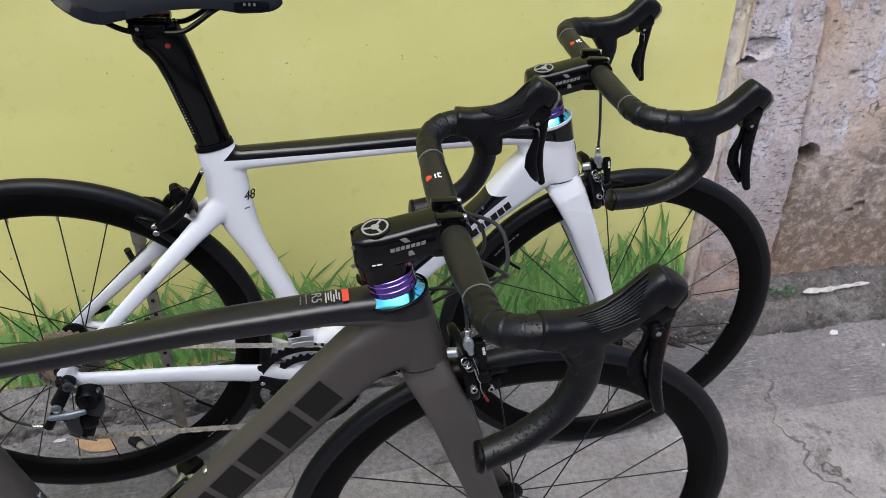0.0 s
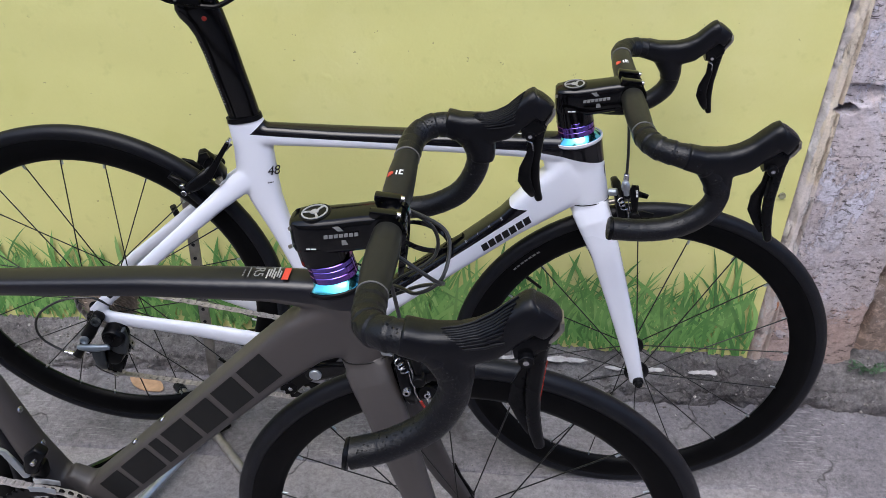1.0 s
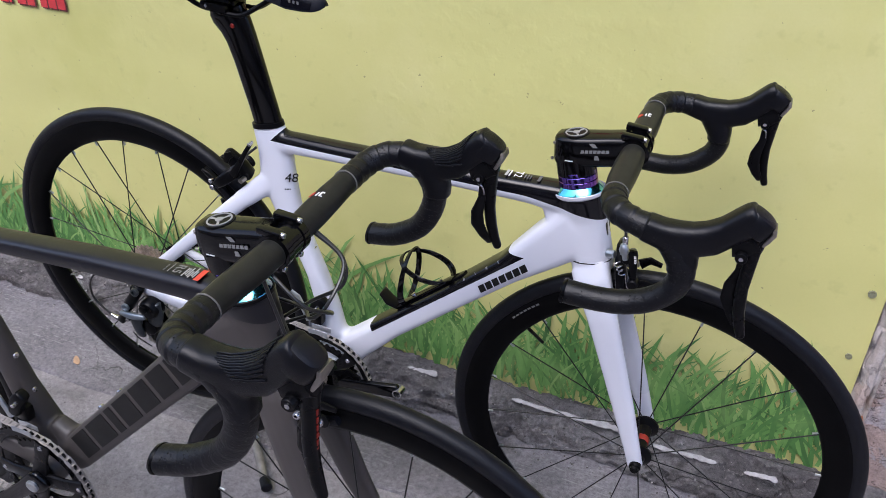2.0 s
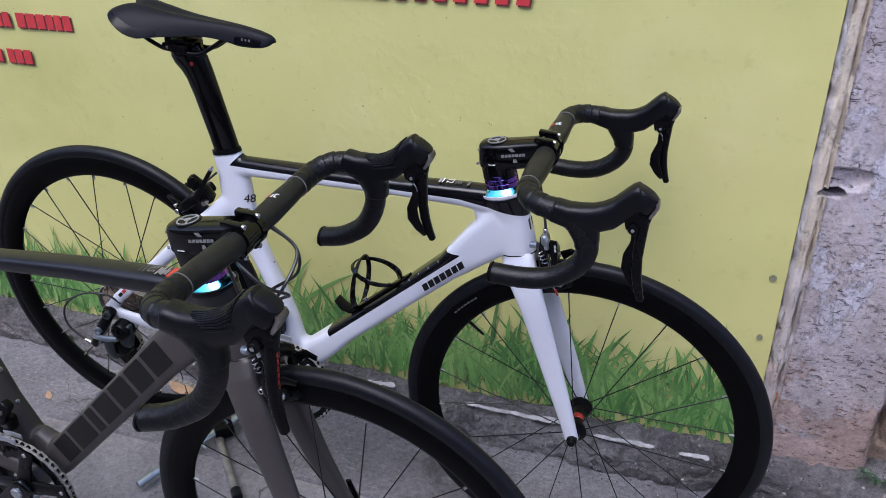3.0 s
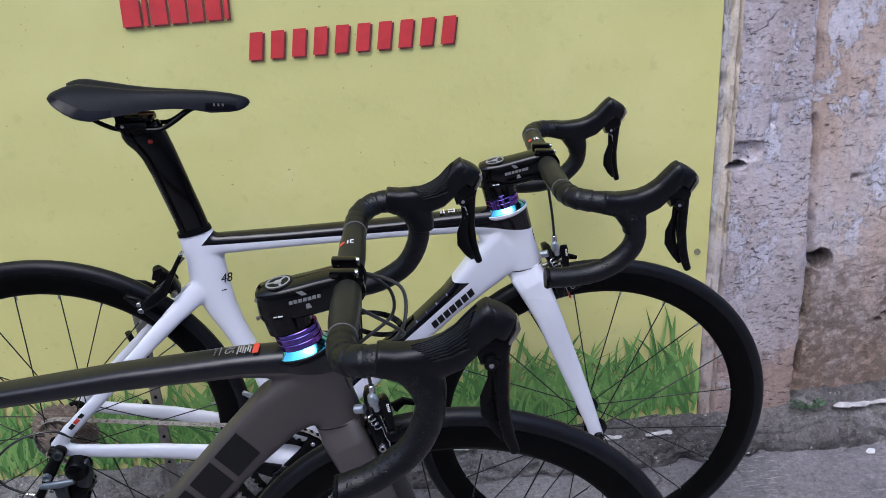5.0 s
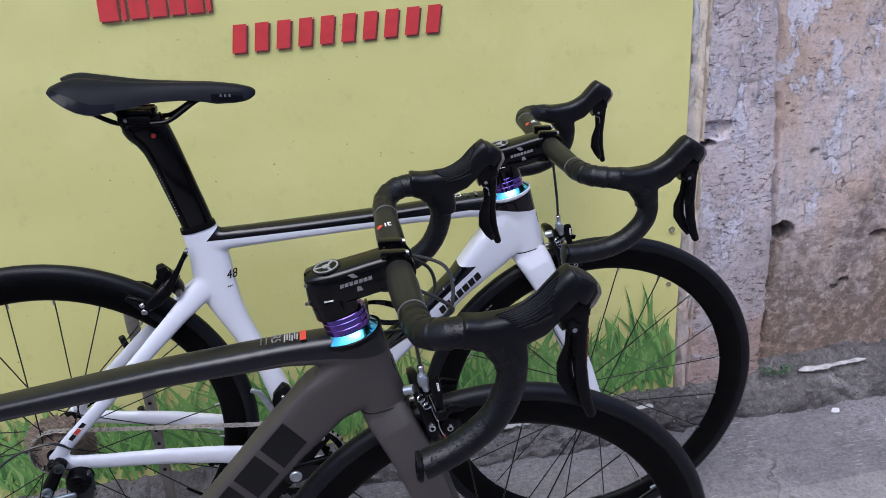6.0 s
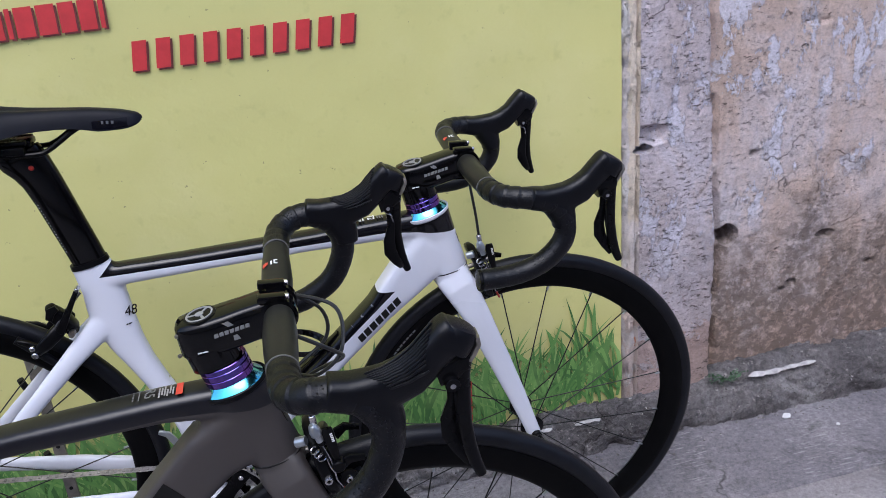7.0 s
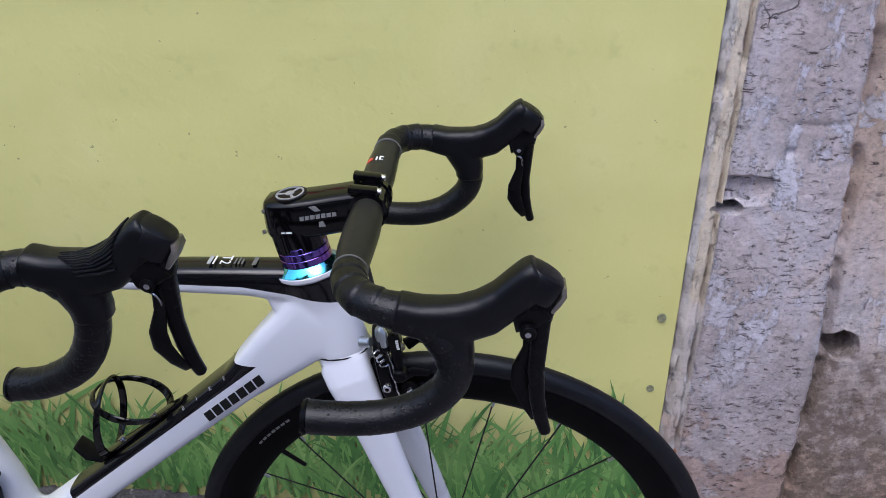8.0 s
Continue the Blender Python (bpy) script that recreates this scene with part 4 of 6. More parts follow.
def build_caliper(bike, name, mount, out, label):
    """A dual-pivot rim brake. out: from the hub to the brake, in the bike's plane. mount: where its bolt sits."""
    o = Vector(out).normalized()
    t = Vector((o.z, 0, -o.x))
    c = Vector(mount)
    fwd = t if name == "front_brake" else -t
    def at(f, s, u):
        return c + fwd * f + Vector((0, s, 0)) + o * u
    arms = Geo()
    arms.loft([(at(0.012, 0.024, 0.030), 0.006, 0.008), (at(0.014, 0.004, 0.030), 0.008, 0.012), (at(0.015, -0.018, 0.020), 0.008, 0.013), (at(0.015, -0.031, -0.002), 0.008, 0.011), (at(0.014, -0.034, -0.022), 0.008, 0.009), (at(0.013, -0.027, -0.044), 0.007, 0.007)], 14, side=fwd, e=3.4, dome=0.5)
    br = part(name, arms, MAT["satin_black"], bike, label)
    a2 = Geo().loft([(at(0.027, -0.034, 0.036), 0.005, 0.008), (at(0.027, -0.012, 0.026), 0.006, 0.011), (at(0.026, 0.010, 0.014), 0.006, 0.012), (at(0.022, 0.030, 0.000), 0.006, 0.010), (at(0.016, 0.034, -0.022), 0.006, 0.008), (at(0.013, 0.027, -0.044), 0.006, 0.006)], 14, side=fwd, e=3.4, dome=0.5)
    part("caliper_arm", a2, MAT["satin_black"], br, "black outer caliper arm")
    for s in (-1, 1):
        pad = Geo().loft([(at(-0.016, s * 0.0195, -0.045), 0.005, 0.006), (at(0.010, s * 0.0195, -0.046), 0.0055, 0.007), (at(0.050, s * 0.0195, -0.040), 0.0045, 0.0055)], 12, e=4)
        part("brake_pad", pad, MAT["rubber"], br, "black brake pad")
        holder = Geo().loft([(at(0.030, s * 0.030, -0.012), 0.004, 0.008), (at(0.046, s * 0.031, -0.007), 0.003, 0.006), (at(0.062, s * 0.029, -0.015), 0.002, 0.004)], 10, e=3)
        part("pad_holder", holder, MAT["satin_black"], br)
    part("mount_bolt", Geo().cyl(at(-0.006, 0, 0.006), at(0.036, 0, 0.006), 0.0042, 12), MAT["steel"], br)

    def socket(p, r, deep, nm, lbl):
        part(nm, Geo().lathe([(r * 0.45, 0.0), (r * 0.45, deep), (r * 0.9, deep), (r, deep - 0.001), (r, 0.0)], 16, p, (0, -1, 0), closed=True), MAT["chrome"], br, lbl)
    socket(at(0.0155, -0.038, -0.0138), 0.0050, 0.010, "centring_screw", "bright hex socket screw")
    socket(at(0.0356, -0.030, -0.0315), 0.0046, 0.008, "pad_bolt", "bright hex pad bolt")
    part("washer", Geo().lathe([(0.0055, 0.0), (0.0105, 0.0005), (0.0105, 0.003), (0.0055, 0.0036)], 18, at(0.0356, -0.029, -0.0315), (0, -1, 0)), MAT["satin_black"], br, "black dished washer")
    part("release_cam", Geo().lathe([(0.005, -0.004), (0.0080, -0.003), (0.0080, 0.009), (0.0062, 0.0105), (0.0, 0.0108)], 18, at(0.0327, -0.034, -0.0035), (0, -1, 0)), MAT["satin_black"], br, "black release cam")
    lever = part("release_lever", Geo().loft([(at(0.0405, -0.037, 0.050), 0.0022, 0.0055), (at(0.0390, -0.037, 0.044), 0.0025, 0.0072), (at(0.0365, -0.037, 0.022), 0.0025, 0.0058), (at(0.0342, -0.037, 0.001), 0.0025, 0.0035)], 12, e=4), MAT["satin_black"], br, "black tapered release lever")
    along = (at(0.0342, 0, 0.001) - at(0.0390, 0, 0.044)).normalized()
    mm = Matrix.Translation(at(0.0405, -0.0393, 0.043)) @ Matrix(((*along, 0), (*Vector((0, -1, 0)).cross(along), 0), (0, -1, 0, 0), (0, 0, 0, 1))).transposed()
    bars(lever, "mark", MAT["decal_white"], mm, [0.0018] * 5, 0.0032, 0.0008)
    # return spring of three bright coils, its straight leg, the cable with a red end
    axis = (at(0.0200, 0, 0.012) - at(0.0150, 0, 0.032))
    side = axis.cross(Vector((0, 1, 0))).normalized()
    coil = [at(0.0150, -0.038, 0.032) + axis * (k / 30) + (side * math.cos(k * 0.63) + Vector((0, 1, 0)) * math.sin(k * 0.63)) * 0.0042 for k in range(31)]
    part("spring", Geo().tube(coil + [at(0.0240, -0.041, 0.000), at(0.0250, -0.040, -0.014)], 0.0011, 6, 3), MAT["chrome"], br, "coiled bright return spring")
    part("spring_nut", Geo().cyl(at(0.000, -0.030, 0.043), at(0.0125, -0.034, 0.043), 0.0062, 14, bevel=0.001), MAT["dull_silver"], br, "silver spring nut")
    part("barrel_adjuster", Geo().lathe([(0.0030, 0.0), (0.0045, 0.001), (0.0045, 0.009), (0.0068, 0.011), (0.0068, 0.018), (0.0050, 0.024), (0.0034, 0.026)], 16, at(0.0266, -0.034, 0.034), o), MAT["dull_silver"], br, "silver barrel adjuster")
    part("cable", Geo().tube([at(0.0266, -0.034, 0.036), at(0.0275, -0.037, 0.010), at(0.0262, -0.041, -0.006), at(0.0235, -0.040, -0.022), at(0.0250, -0.036, -0.0405)], 0.0009, 6, 5), MAT["chrome"], br, "bare steel brake cable")
    part("cable_tip", Geo().cyl(at(0.0250, -0.036, -0.0400), at(0.0268, -0.035, -0.0520), 0.0019, 8), MAT["red_part"], br, "red cable end cap")
    return br


def build_rear_brake(bike):
    """The rear rim brake, tucked behind the seat tube, with a long cable arm."""
    body = Geo()
    body.loft([((0.252, -0.004, 0.630), 0.014, 0.010), ((0.244, -0.012, 0.648), 0.014, 0.012), ((0.236, -0.020, 0.664), 0.012, 0.012), ((0.231, -0.026, 0.680), 0.008, 0.007)], 14, e=3, dome=0.4)
    br = part("rear_brake", body, MAT["satin_black"], bike, "black dual-pivot rear rim brake")
    for s in (-1, 1):
        arm = Geo().loft([((0.245, s * 0.012, 0.646), 0.007, 0.010), ((0.232, s * 0.029, 0.636), 0.006, 0.011), ((0.216, s * 0.034, 0.622), 0.006, 0.010), ((0.202, s * 0.029, 0.609), 0.006, 0.007)], 14, e=3, dome=0.4)
        part("caliper_arm", arm, MAT["satin_black"], br, "black curved caliper arm")
        pad = Geo().loft([((0.172, s * 0.0195, 0.628), 0.005, 0.006), ((0.196, s * 0.0195, 0.606), 0.0055, 0.007), ((0.222, s * 0.0195, 0.578), 0.0045, 0.0055)], 12, e=4)
        part("brake_pad", pad, MAT["rubber"], br, "black brake pad")
        part("pad_holder", Geo().loft([((0.176, s * 0.027, 0.630), 0.004, 0.003), ((0.190, s * 0.030, 0.625), 0.004, 0.005), ((0.208, s * 0.030, 0.612), 0.004, 0.006)], 12, e=3, dome=0.6), MAT["satin_black"], br)
        for x, z, r in ((0.199, 0.607, 0.0050), (0.197, 0.619, 0.0042)):
            part("pad_bolt", Geo().cyl((x, s * 0.030, z), (x, s * 0.040, z), r, 14, bevel=0.001), MAT["chrome"], br, "bright pad bolt")
    part("cable_arm", Geo().loft([((0.238, -0.030, 0.638), 0.003, 0.007), ((0.246, -0.031, 0.652), 0.003, 0.006), ((0.262, -0.029, 0.682), 0.0028, 0.0042), ((0.275, -0.026, 0.707), 0.0028, 0.0034)], 12, e=3, dome=0.6), MAT["satin_black"], br, "slim black cable arm")
    part("arm_tip", Geo().cyl((0.2745, -0.032, 0.7055), (0.2755, -0.022, 0.7075), 0.0034, 12, bevel=0.0008), MAT["chrome"], br, "bright cable end")
    part("quick_lever", Geo().loft([((0.228, -0.032, 0.662), 0.002, 0.005), ((0.233, -0.034, 0.676), 0.002, 0.007), ((0.243, -0.033, 0.681), 0.002, 0.005)], 12, e=4), MAT["satin_black"], br, "black release tab")
    part("nut", Geo().cyl((0.254, -0.020, 0.632), (0.254, -0.032, 0.632), 0.0050, 6), MAT["steel"], br, "worn hex nut")


def build_cage(bike):
    """Bottle cage on the down tube: two swept hoops, a base rail and a foot."""
    u, n = Vector((0.7071, 0, 0.7071)), Vector((-0.7071, 0, 0.7071))
    o = Vector((0.598, 0, 0.502))
    def at(a, b, y):
        return o + u * a + n * b + Vector((0, y, 0))
    rail = Geo().loft([(at(-0.075, 0.004, 0), 0.011, 0.003), (at(-0.03, 0.004, 0), 0.009, 0.003), (at(0.05, 0.004, 0), 0.009, 0.003), (at(0.085, 0.003, 0), 0.006, 0.002)], 12, e=4)
    cage = part("bottle_cage", rail, MAT["gloss_black"], bike, "glossy black plastic bottle cage, empty")
    for a0, a1 in ((-0.052, 0.026), (0.056, 0.004)):
        secs = []
        for k in range(33):
            q = radians(12 + 336 * k / 32)
            w = (1 - math.cos(q)) / 2
            secs.append((at(a0 + (a1 - a0) * w, 0.0415 - 0.0375 * math.cos(q), 0.0375 * math.sin(q)), 0.0062 - 0.0022 * w, 0.0017))
        part("hoop", Geo().loft(secs, 8, side=u, e=4), MAT["gloss_black"], cage)
    part("foot", Geo().loft([(at(-0.075, 0.004, 0), 0.012, 0.004), (at(-0.083, 0.020, 0), 0.015, 0.004), (at(-0.083, 0.040, 0), 0.013, 0.003)], 12, dome=0.5), MAT["satin_black"], cage)
    for a in (-0.032, 0.032):
        part("cage_bolt", Geo().cyl(at(a, 0.006, 0), at(a, 0.011, 0), 0.0045, 12), MAT["chrome"], cage)


def build_cables(bike, loops):
    runs = {
        "brake_cable": [(0.866, -0.046, 0.852), (0.872, -0.044, 0.828), (0.884, -0.037, 0.775), (0.891, -0.031, 0.738), (0.8925, -0.030, 0.722)],
        "shift_cable": [(0.880, 0.045, 0.850), (0.915, 0.045, 0.825), (0.918, 0.040, 0.790), (0.880, 0.036, 0.755), (0.840, 0.034, 0.715), (0.795, 0.029, 0.668)],
        "gear_cable": [(0.880, -0.045, 0.848), (0.922, -0.050, 0.825), (0.932, -0.010, 0.790), (0.900, 0.026, 0.752), (0.840, 0.033, 0.705), (0.790, 0.027, 0.655)],
        "rear_brake_cable": [(0.880, 0.040, 0.852), (0.930, 0.020, 0.840), (0.932, -0.020, 0.808), (0.905, -0.010, 0.772), (0.878, 0.018, 0.756), (0.835, 0.030, 0.745), (0.800, 0.024, 0.742)],
    }
    for name, pts in runs.items():
        if name != "brake_cable" and not loops:
            continue
        part(name, Geo().tube(pts, 0.0023, 8, 8), MAT["cable"], bike, "thin black cable housing")
    part("cable_end", Geo().cyl((0.8920, -0.030, 0.732), (0.8945, -0.030, 0.712), 0.0042, 12, bevel=0.0008), MAT["chrome"], bike, "bright cable ferrule")
    # gear cable loop behind the rear derailleur and the brake cable at the seat cluster
    part("gear_loop", Geo().tube([(0.056, -0.068, 0.374), (0.030, -0.078, 0.396), (-0.017, -0.086, 0.390), (-0.057, -0.090, 0.362), (-0.074, -0.091, 0.328), (-0.066, -0.092, 0.296), (-0.031, -0.092, 0.273)], 0.0022, 8, 8), MAT["cable"], bike, "black gear cable loop")
    part("rear_cable_stub", Geo().tube([(0.272, -0.006, 0.690), (0.255, -0.020, 0.672), (0.236, -0.032, 0.650)], 0.0023, 8, 6), MAT["cable"], bike)


def build_bicycle(m, paint, fork_paint, label, film_mat, film_low, style):
    bike = thing("road_bicycle", m, label, "bicycle", "road bicycles by the wall")
    tone = "white" if style == "white" else "charcoal grey"
    fr, fk = build_frame(bike, paint, fork_paint, tone + " carbon fork", tone + " carbon frame with black top tube", style == "grey")
    front = FRONT if style == "white" else FRONT + Vector((0.010, 0, 0.001))
    build_wheel(bike, "front_wheel", front, 20, 0.050, "matte black deep-section front rim", -0.96 if style == "white" else 2.9, style == "white")
    build_wheel(bike, "rear_wheel", REAR, 24, 0.062, "matte black deep-section rear rim", 2.2, style == "white")
    build_seat(bike)
    build_cockpit(bike, film_mat, film_low, MAT["tape"], -1 if style == "grey" else 0, 0.190 if style == "white" else 0.207, style == "grey")
    build_drive(bike, 18 if style == "white" else 224)
    build_caliper(bike, "front_brake", FRONT + Vector((-0.112, 0, 0.320)), (-0.112, 0, 0.320), "black dual-pivot front rim brake")
    build_rear_brake(bike)
    if style == "white":
        build_cage(bike)
    build_cables(bike, style == "grey")
    # frame marks: maker's names become plain slanted shapes; the frame size stays
    if style == "white":
        bars(fr, "mark", MAT["decal_black"], on_side(0.6935, 0.5530, -0.0246, 44.5), [0.0118] * 7, 0.0125, 0.0024, 0.003, label="black maker's mark")
        wrap = Matrix.Translation((0.3405, -0.0096, 0.652)) @ Matrix.Rotation(radians(46), 4, "Z") @ Matrix.Rotation(radians(8), 4, "Y") @ Matrix.Rotation(radians(90), 4, "X")
        lettering("48", 0.0235, wrap, "size_number", MAT["decal_black"], fr, "frame size number")
        bars(fr, "mark", MAT["decal_black"], wrap @ Matrix.Translation((-0.010, -0.0215, 0)), [0.003, 0.004, 0.003, 0.005], 0.0022, 0.001)
        for k, ch in enumerate("BIKE"):
            s_along, d_up = 0.8690 + 0.0245 * k, -0.0672
            m_letter = on_side((s_along - d_up) * 0.7071, (s_along + d_up) * 0.7071, -0.0222, 44.5) @ Matrix.Rotation(radians(-42), 4, "X")
            lettering(ch, 0.0068, m_letter, "letter", MAT["silver_print"], fr, "small silver letter")
        for k, mt in enumerate(("decal_black", "decal_red", "decal_black")):
            bars(fr, "mark", MAT[mt], on_side(0.060 + 0.0088 * k, 0.392 + 0.0098 * k, -0.0700 + 0.0012 * k, 48), [0.0125], 0.007, 0.001)
    else:
        bars(fr, "mark", MAT["decal_black"], on_side(0.5065, 0.3335, -0.0246, 50.6), [0.047, 0.062, 0.020, 0.048, 0.048, 0.046, 0.048], 0.042, 0.0105, 0.007, label="large black maker's mark")
    # top tube prints: a model name read across the tube, fine lines and a coloured block
    def top_at(x):
        return (0.7690 + (x - 0.74) * 0.08, -4) if style == "white" else (0.7700 + (x - 0.74) * 0.11, -6.5)

    def top_print(x0, x1, y0, y1, mt):
        z, tilt = top_at(x0)
        mm = Matrix.Translation((x0, -0.003, z)) @ Matrix.Rotation(radians(tilt), 4, "Y")
        part("mark", Geo().plate([(0, y0), (x1 - x0, y0), (x1 - x0, y1), (0, y1)], 0.0006, mm), MAT[mt], fr)
    z, tilt = top_at(0.720)
    across = Matrix.Translation((0.720, -0.003, z + 0.0008)) @ Matrix.Rotation(radians(tilt), 4, "Y") @ Matrix.Rotation(radians(-90), 4, "Z")
    if style == "white":
        lettering("T2", 0.0165, across, "model_name", MAT["decal_white"], fr, "white model name")
        top_print(0.7010, 0.7050, -0.0085, 0.0085, "decal_grey")
        top_print(0.7070, 0.7088, -0.0085, 0.0085, "decal_white")
        for k in range(3):
            top_print(0.7300 + 0.004 * k, 0.7318 + 0.004 * k, -0.007, 0.004 + 0.002 * (k % 2), "faint_grey")
        top_print(0.7500, 0.7545, -0.0085, 0.0085, "faint_grey")
    else:
        lettering("R5", 0.0165, across, "model_name", MAT["decal_dim"], fr, "grey model name")
        top_print(0.7085, 0.7095, -0.0085, 0.0095, "decal_dim")
        for k in range(3):
            top_print(0.7020, 0.7035, -0.008 + 0.005 * k, -0.0045 + 0.005 * k, "faint_grey")
        for k in range(6):
            x, y = 0.7300 + 0.0030 * k, -0.0105 + 0.002 * ((k * 5) % 3)
            for w in (0.0035, 0.0050, 0.0030, 0.0040)[: 4 - (k % 2)]:
                top_print(x, x + 0.0017, y, y + w, "decal_grey")
                y += w + 0.0007
        top_print(0.7490, 0.7565, -0.0120, 0.0095, "decal_red")
    part("head_lip", Geo().rings([[Vector((0.811, 0, 0.768)) + AXIS * h + Vector((0.953, 0, 0.302)) * l * math.cos(q) + Vector((0, w * math.sin(q), 0)) for q in [2 * math.pi * k / 40 for k in range(40)]] for h, w, l in ((-0.005, 0.0290, 0.0356), (-0.002, 0.0316, 0.0384), (0.0022, 0.0320, 0.0388), (0.0030, 0.0312, 0.0380), (0.0005, 0.0298, 0.0362))], closed=True), fork_paint if style == "white" else MAT["satin_black"], fr, "raised head tube rim")
    for x, z, n in ((0.376, 0.516, (0.95, 0, 0.3)), (0.399, 0.452, (0.95, 0, 0.3))) if style == "white" else ((0.372, 0.472, (0.95, 0, 0.3)), (0.391, 0.408, (0.95, 0, 0.3)), (0.575, 0.491, (-0.76, 0, 0.65)), (0.530, 0.437, (-0.76, 0, 0.65))):
        p, n = Vector((x, 0, z)), Vector(n)
        part("boss_bolt", Geo().lathe([(0.0052, -0.004), (0.0052, 0.0015), (0.0038, 0.003), (0.0, 0.0032)], 14, p, n), MAT["chrome"], fr, "bright bottle boss bolt")
    badge = Matrix.Translation((0.8620, -0.003, 0.722)) @ Vector((0.95, -0.10, 0.29)).to_track_quat("Z", "Y").to_matrix().to_4x4()
    part("badge", Geo().plate([(-0.006, -0.010), (0.006, -0.010), (0.008, 0.008), (0, 0.013), (-0.008, 0.008)], 0.001, badge), MAT["decal_black"], fr, "dark head badge")
    return bike


def film_paint(name, stops):
    """Anodised titanium-like film whose hue drifts across the metal."""
    m, nt, b = nodes_of(name)
    co = nt.nodes.new("ShaderNodeTexCoord").outputs["Object"]
    xyz = nt.nodes.new("ShaderNodeSeparateXYZ")
    nt.links.new(co, xyz.inputs[0])
    n = noise_of(nt, 14.0, 2.0)
    f = math_node(nt, "ADD", math_node(nt, "MULTIPLY", xyz.outputs["Y"], 8.0), math_node(nt, "MULTIPLY_ADD", n, 0.7, 0.25))
    nt.links.new(ramp(nt, f, stops), b.inputs["Base Color"])
    b.inputs["Metallic"].default_value, b.inputs["Roughness"].default_value = 1.0, 0.12
    return m


FILM = film_paint("rainbow_film", [(0.2, (0.34, 0.08, 0.34)), (0.45, (0.13, 0.10, 0.40)), (0.65, (0.30, 0.07, 0.32)), (0.9, (0.10, 0.28, 0.46))])
FILM_LOW = film_paint("rainbow_cone", [(0.10, (0.22, 0.86, 0.66)), (0.45, (0.15, 0.70, 0.74)), (0.70, (0.22, 0.36, 0.80)), (0.92, (0.40, 0.14, 0.55))])



def standing(x, y, z, pitch, yaw=0.0, lean=0.0):
    """A bicycle's pose from its rear hub, nose down by pitch degrees, leaning towards the lane."""
    return pose(x, y, z, lean, pitch, yaw) @ pose(0, 0, -HUB_Z)


white_bike = build_bicycle(standing(-0.397, 1.087, 0.424, 5.04, 0.5, 0.5), MAT["white_frame"], MAT["white_fork"], "white carbon road bicycle with black top tube, on a stand", FILM, FILM_LOW, "white")
grey_bike = build_bicycle(standing(-0.695, 0.7065, 0.422, 5.04, -0.2, 0.6), MAT["grey_frame"], MAT["grey_fork"], "matte charcoal grey carbon road bicycle with black block marks", FILM, FILM_LOW, "grey")


# ---- bicycle stands ----
def build_stand(m):
    """A folding rear stand: two crossed floor tubes, a punched post and two coated hooks that hold the stays."""
    st = thing("bicycle_stand", m, "dull grey metal rear-wheel stand with black rubber hooks", "bicycle stand", "rear stands")
    a0, a1, b0, b1 = Vector((-0.128, 0.135, 0.016)), Vector((0.143, -0.147, 0.016)), Vector((-0.087, -0.188, 0.018)), Vector((0.041, 0.116, 0.040))
    part("floor_tube", Geo().cyl(a0, a1, 0.0095, 16), MAT["stand_paint"], st, "dull grey floor tube")
    part("floor_tube", Geo().cyl(b0, b1, 0.0095, 16), MAT["dull_silver"], st, "brighter steel floor tube")
    for p, q in ((a0, a1), (a1, a0)):
        d = (p - q).normalized()
        part("end_cap", Geo().cyl(p - d * 0.022, p + d * 0.006, 0.0118, 16, bevel=0.002), MAT["rubber"], st, "black rubber end cap")
    part("base_bracket", Geo().box((0.004, 0.020, 0.030), (0.038, 0.046, 0.034), Matrix.Rotation(radians(-46), 4, "Z"), 0.006), MAT["satin_black"], st)
    g = Geo()
    top, low = Vector((0.017, 0.066, 0.583)), Vector((0.003, 0.040, 0.030))
    g.loft([(low, 0.0035, 0.0105), (low.lerp(top, 0.5), 0.0035, 0.0105), (top, 0.0035, 0.0105)], 12, e=6)
    part("post", g, MAT["stand_paint"], st, "punched flat steel post")
    # black discs on the post's face paint the shade of its punched holes
    for k in range(9):
        p = low.lerp(top, 0.42 + 0.055 * k)
        part("hole_shade_disc", Geo().cyl(p + Vector((0, -0.0046, 0)), p + Vector((0, -0.003, 0)), 0.0035, 12), MAT["rubber"], st)
    part("post_sleeve", Geo().cyl(top - Vector((0.0003, 0, 0.016)), top + Vector((0.001, 0.002, 0.036)), 0.0122, 18), MAT["stand_paint"], st, "grey round post sleeve")
    part("post_cap", Geo().cyl(top + Vector((0.001, 0.002, 0.035)), top + Vector((0.001, 0.002, 0.045)), 0.0130, 18, bevel=0.003), MAT["rubber"], st, "black post cap")
    for z in (0.398, 0.548):
        y0 = 0.040 + 0.026 * (z / 0.59)
        part("hook", Geo().tube([(0.012, y0 + 0.002, z - 0.012), (0.014, y0 - 0.010, z - 0.018), (0.009, y0 - 0.022, z - 0.014), (0.004, y0 - 0.026, z + 0.008), (0.001, y0 - 0.028, z + 0.026)], 0.0058, 10, 6), MAT["rubber"], st, "black coated hook")
    return st


build_stand(pose(-0.258, 1.133, 0.0))
build_stand(pose(-0.258 - 0.298, 1.133 - 0.388, 0.0))

# ---- the setting ----
WALL_Y, EDGE_X, PILASTER_X, PILASTER_END = 1.433, 0.937, 0.968, 1.172


def structure(name, geo, material, label="", category="", angle=35):
    ob = new(name, geo.mesh(name, material, angle))
    return tagged(ob, label, category, kind="structure")


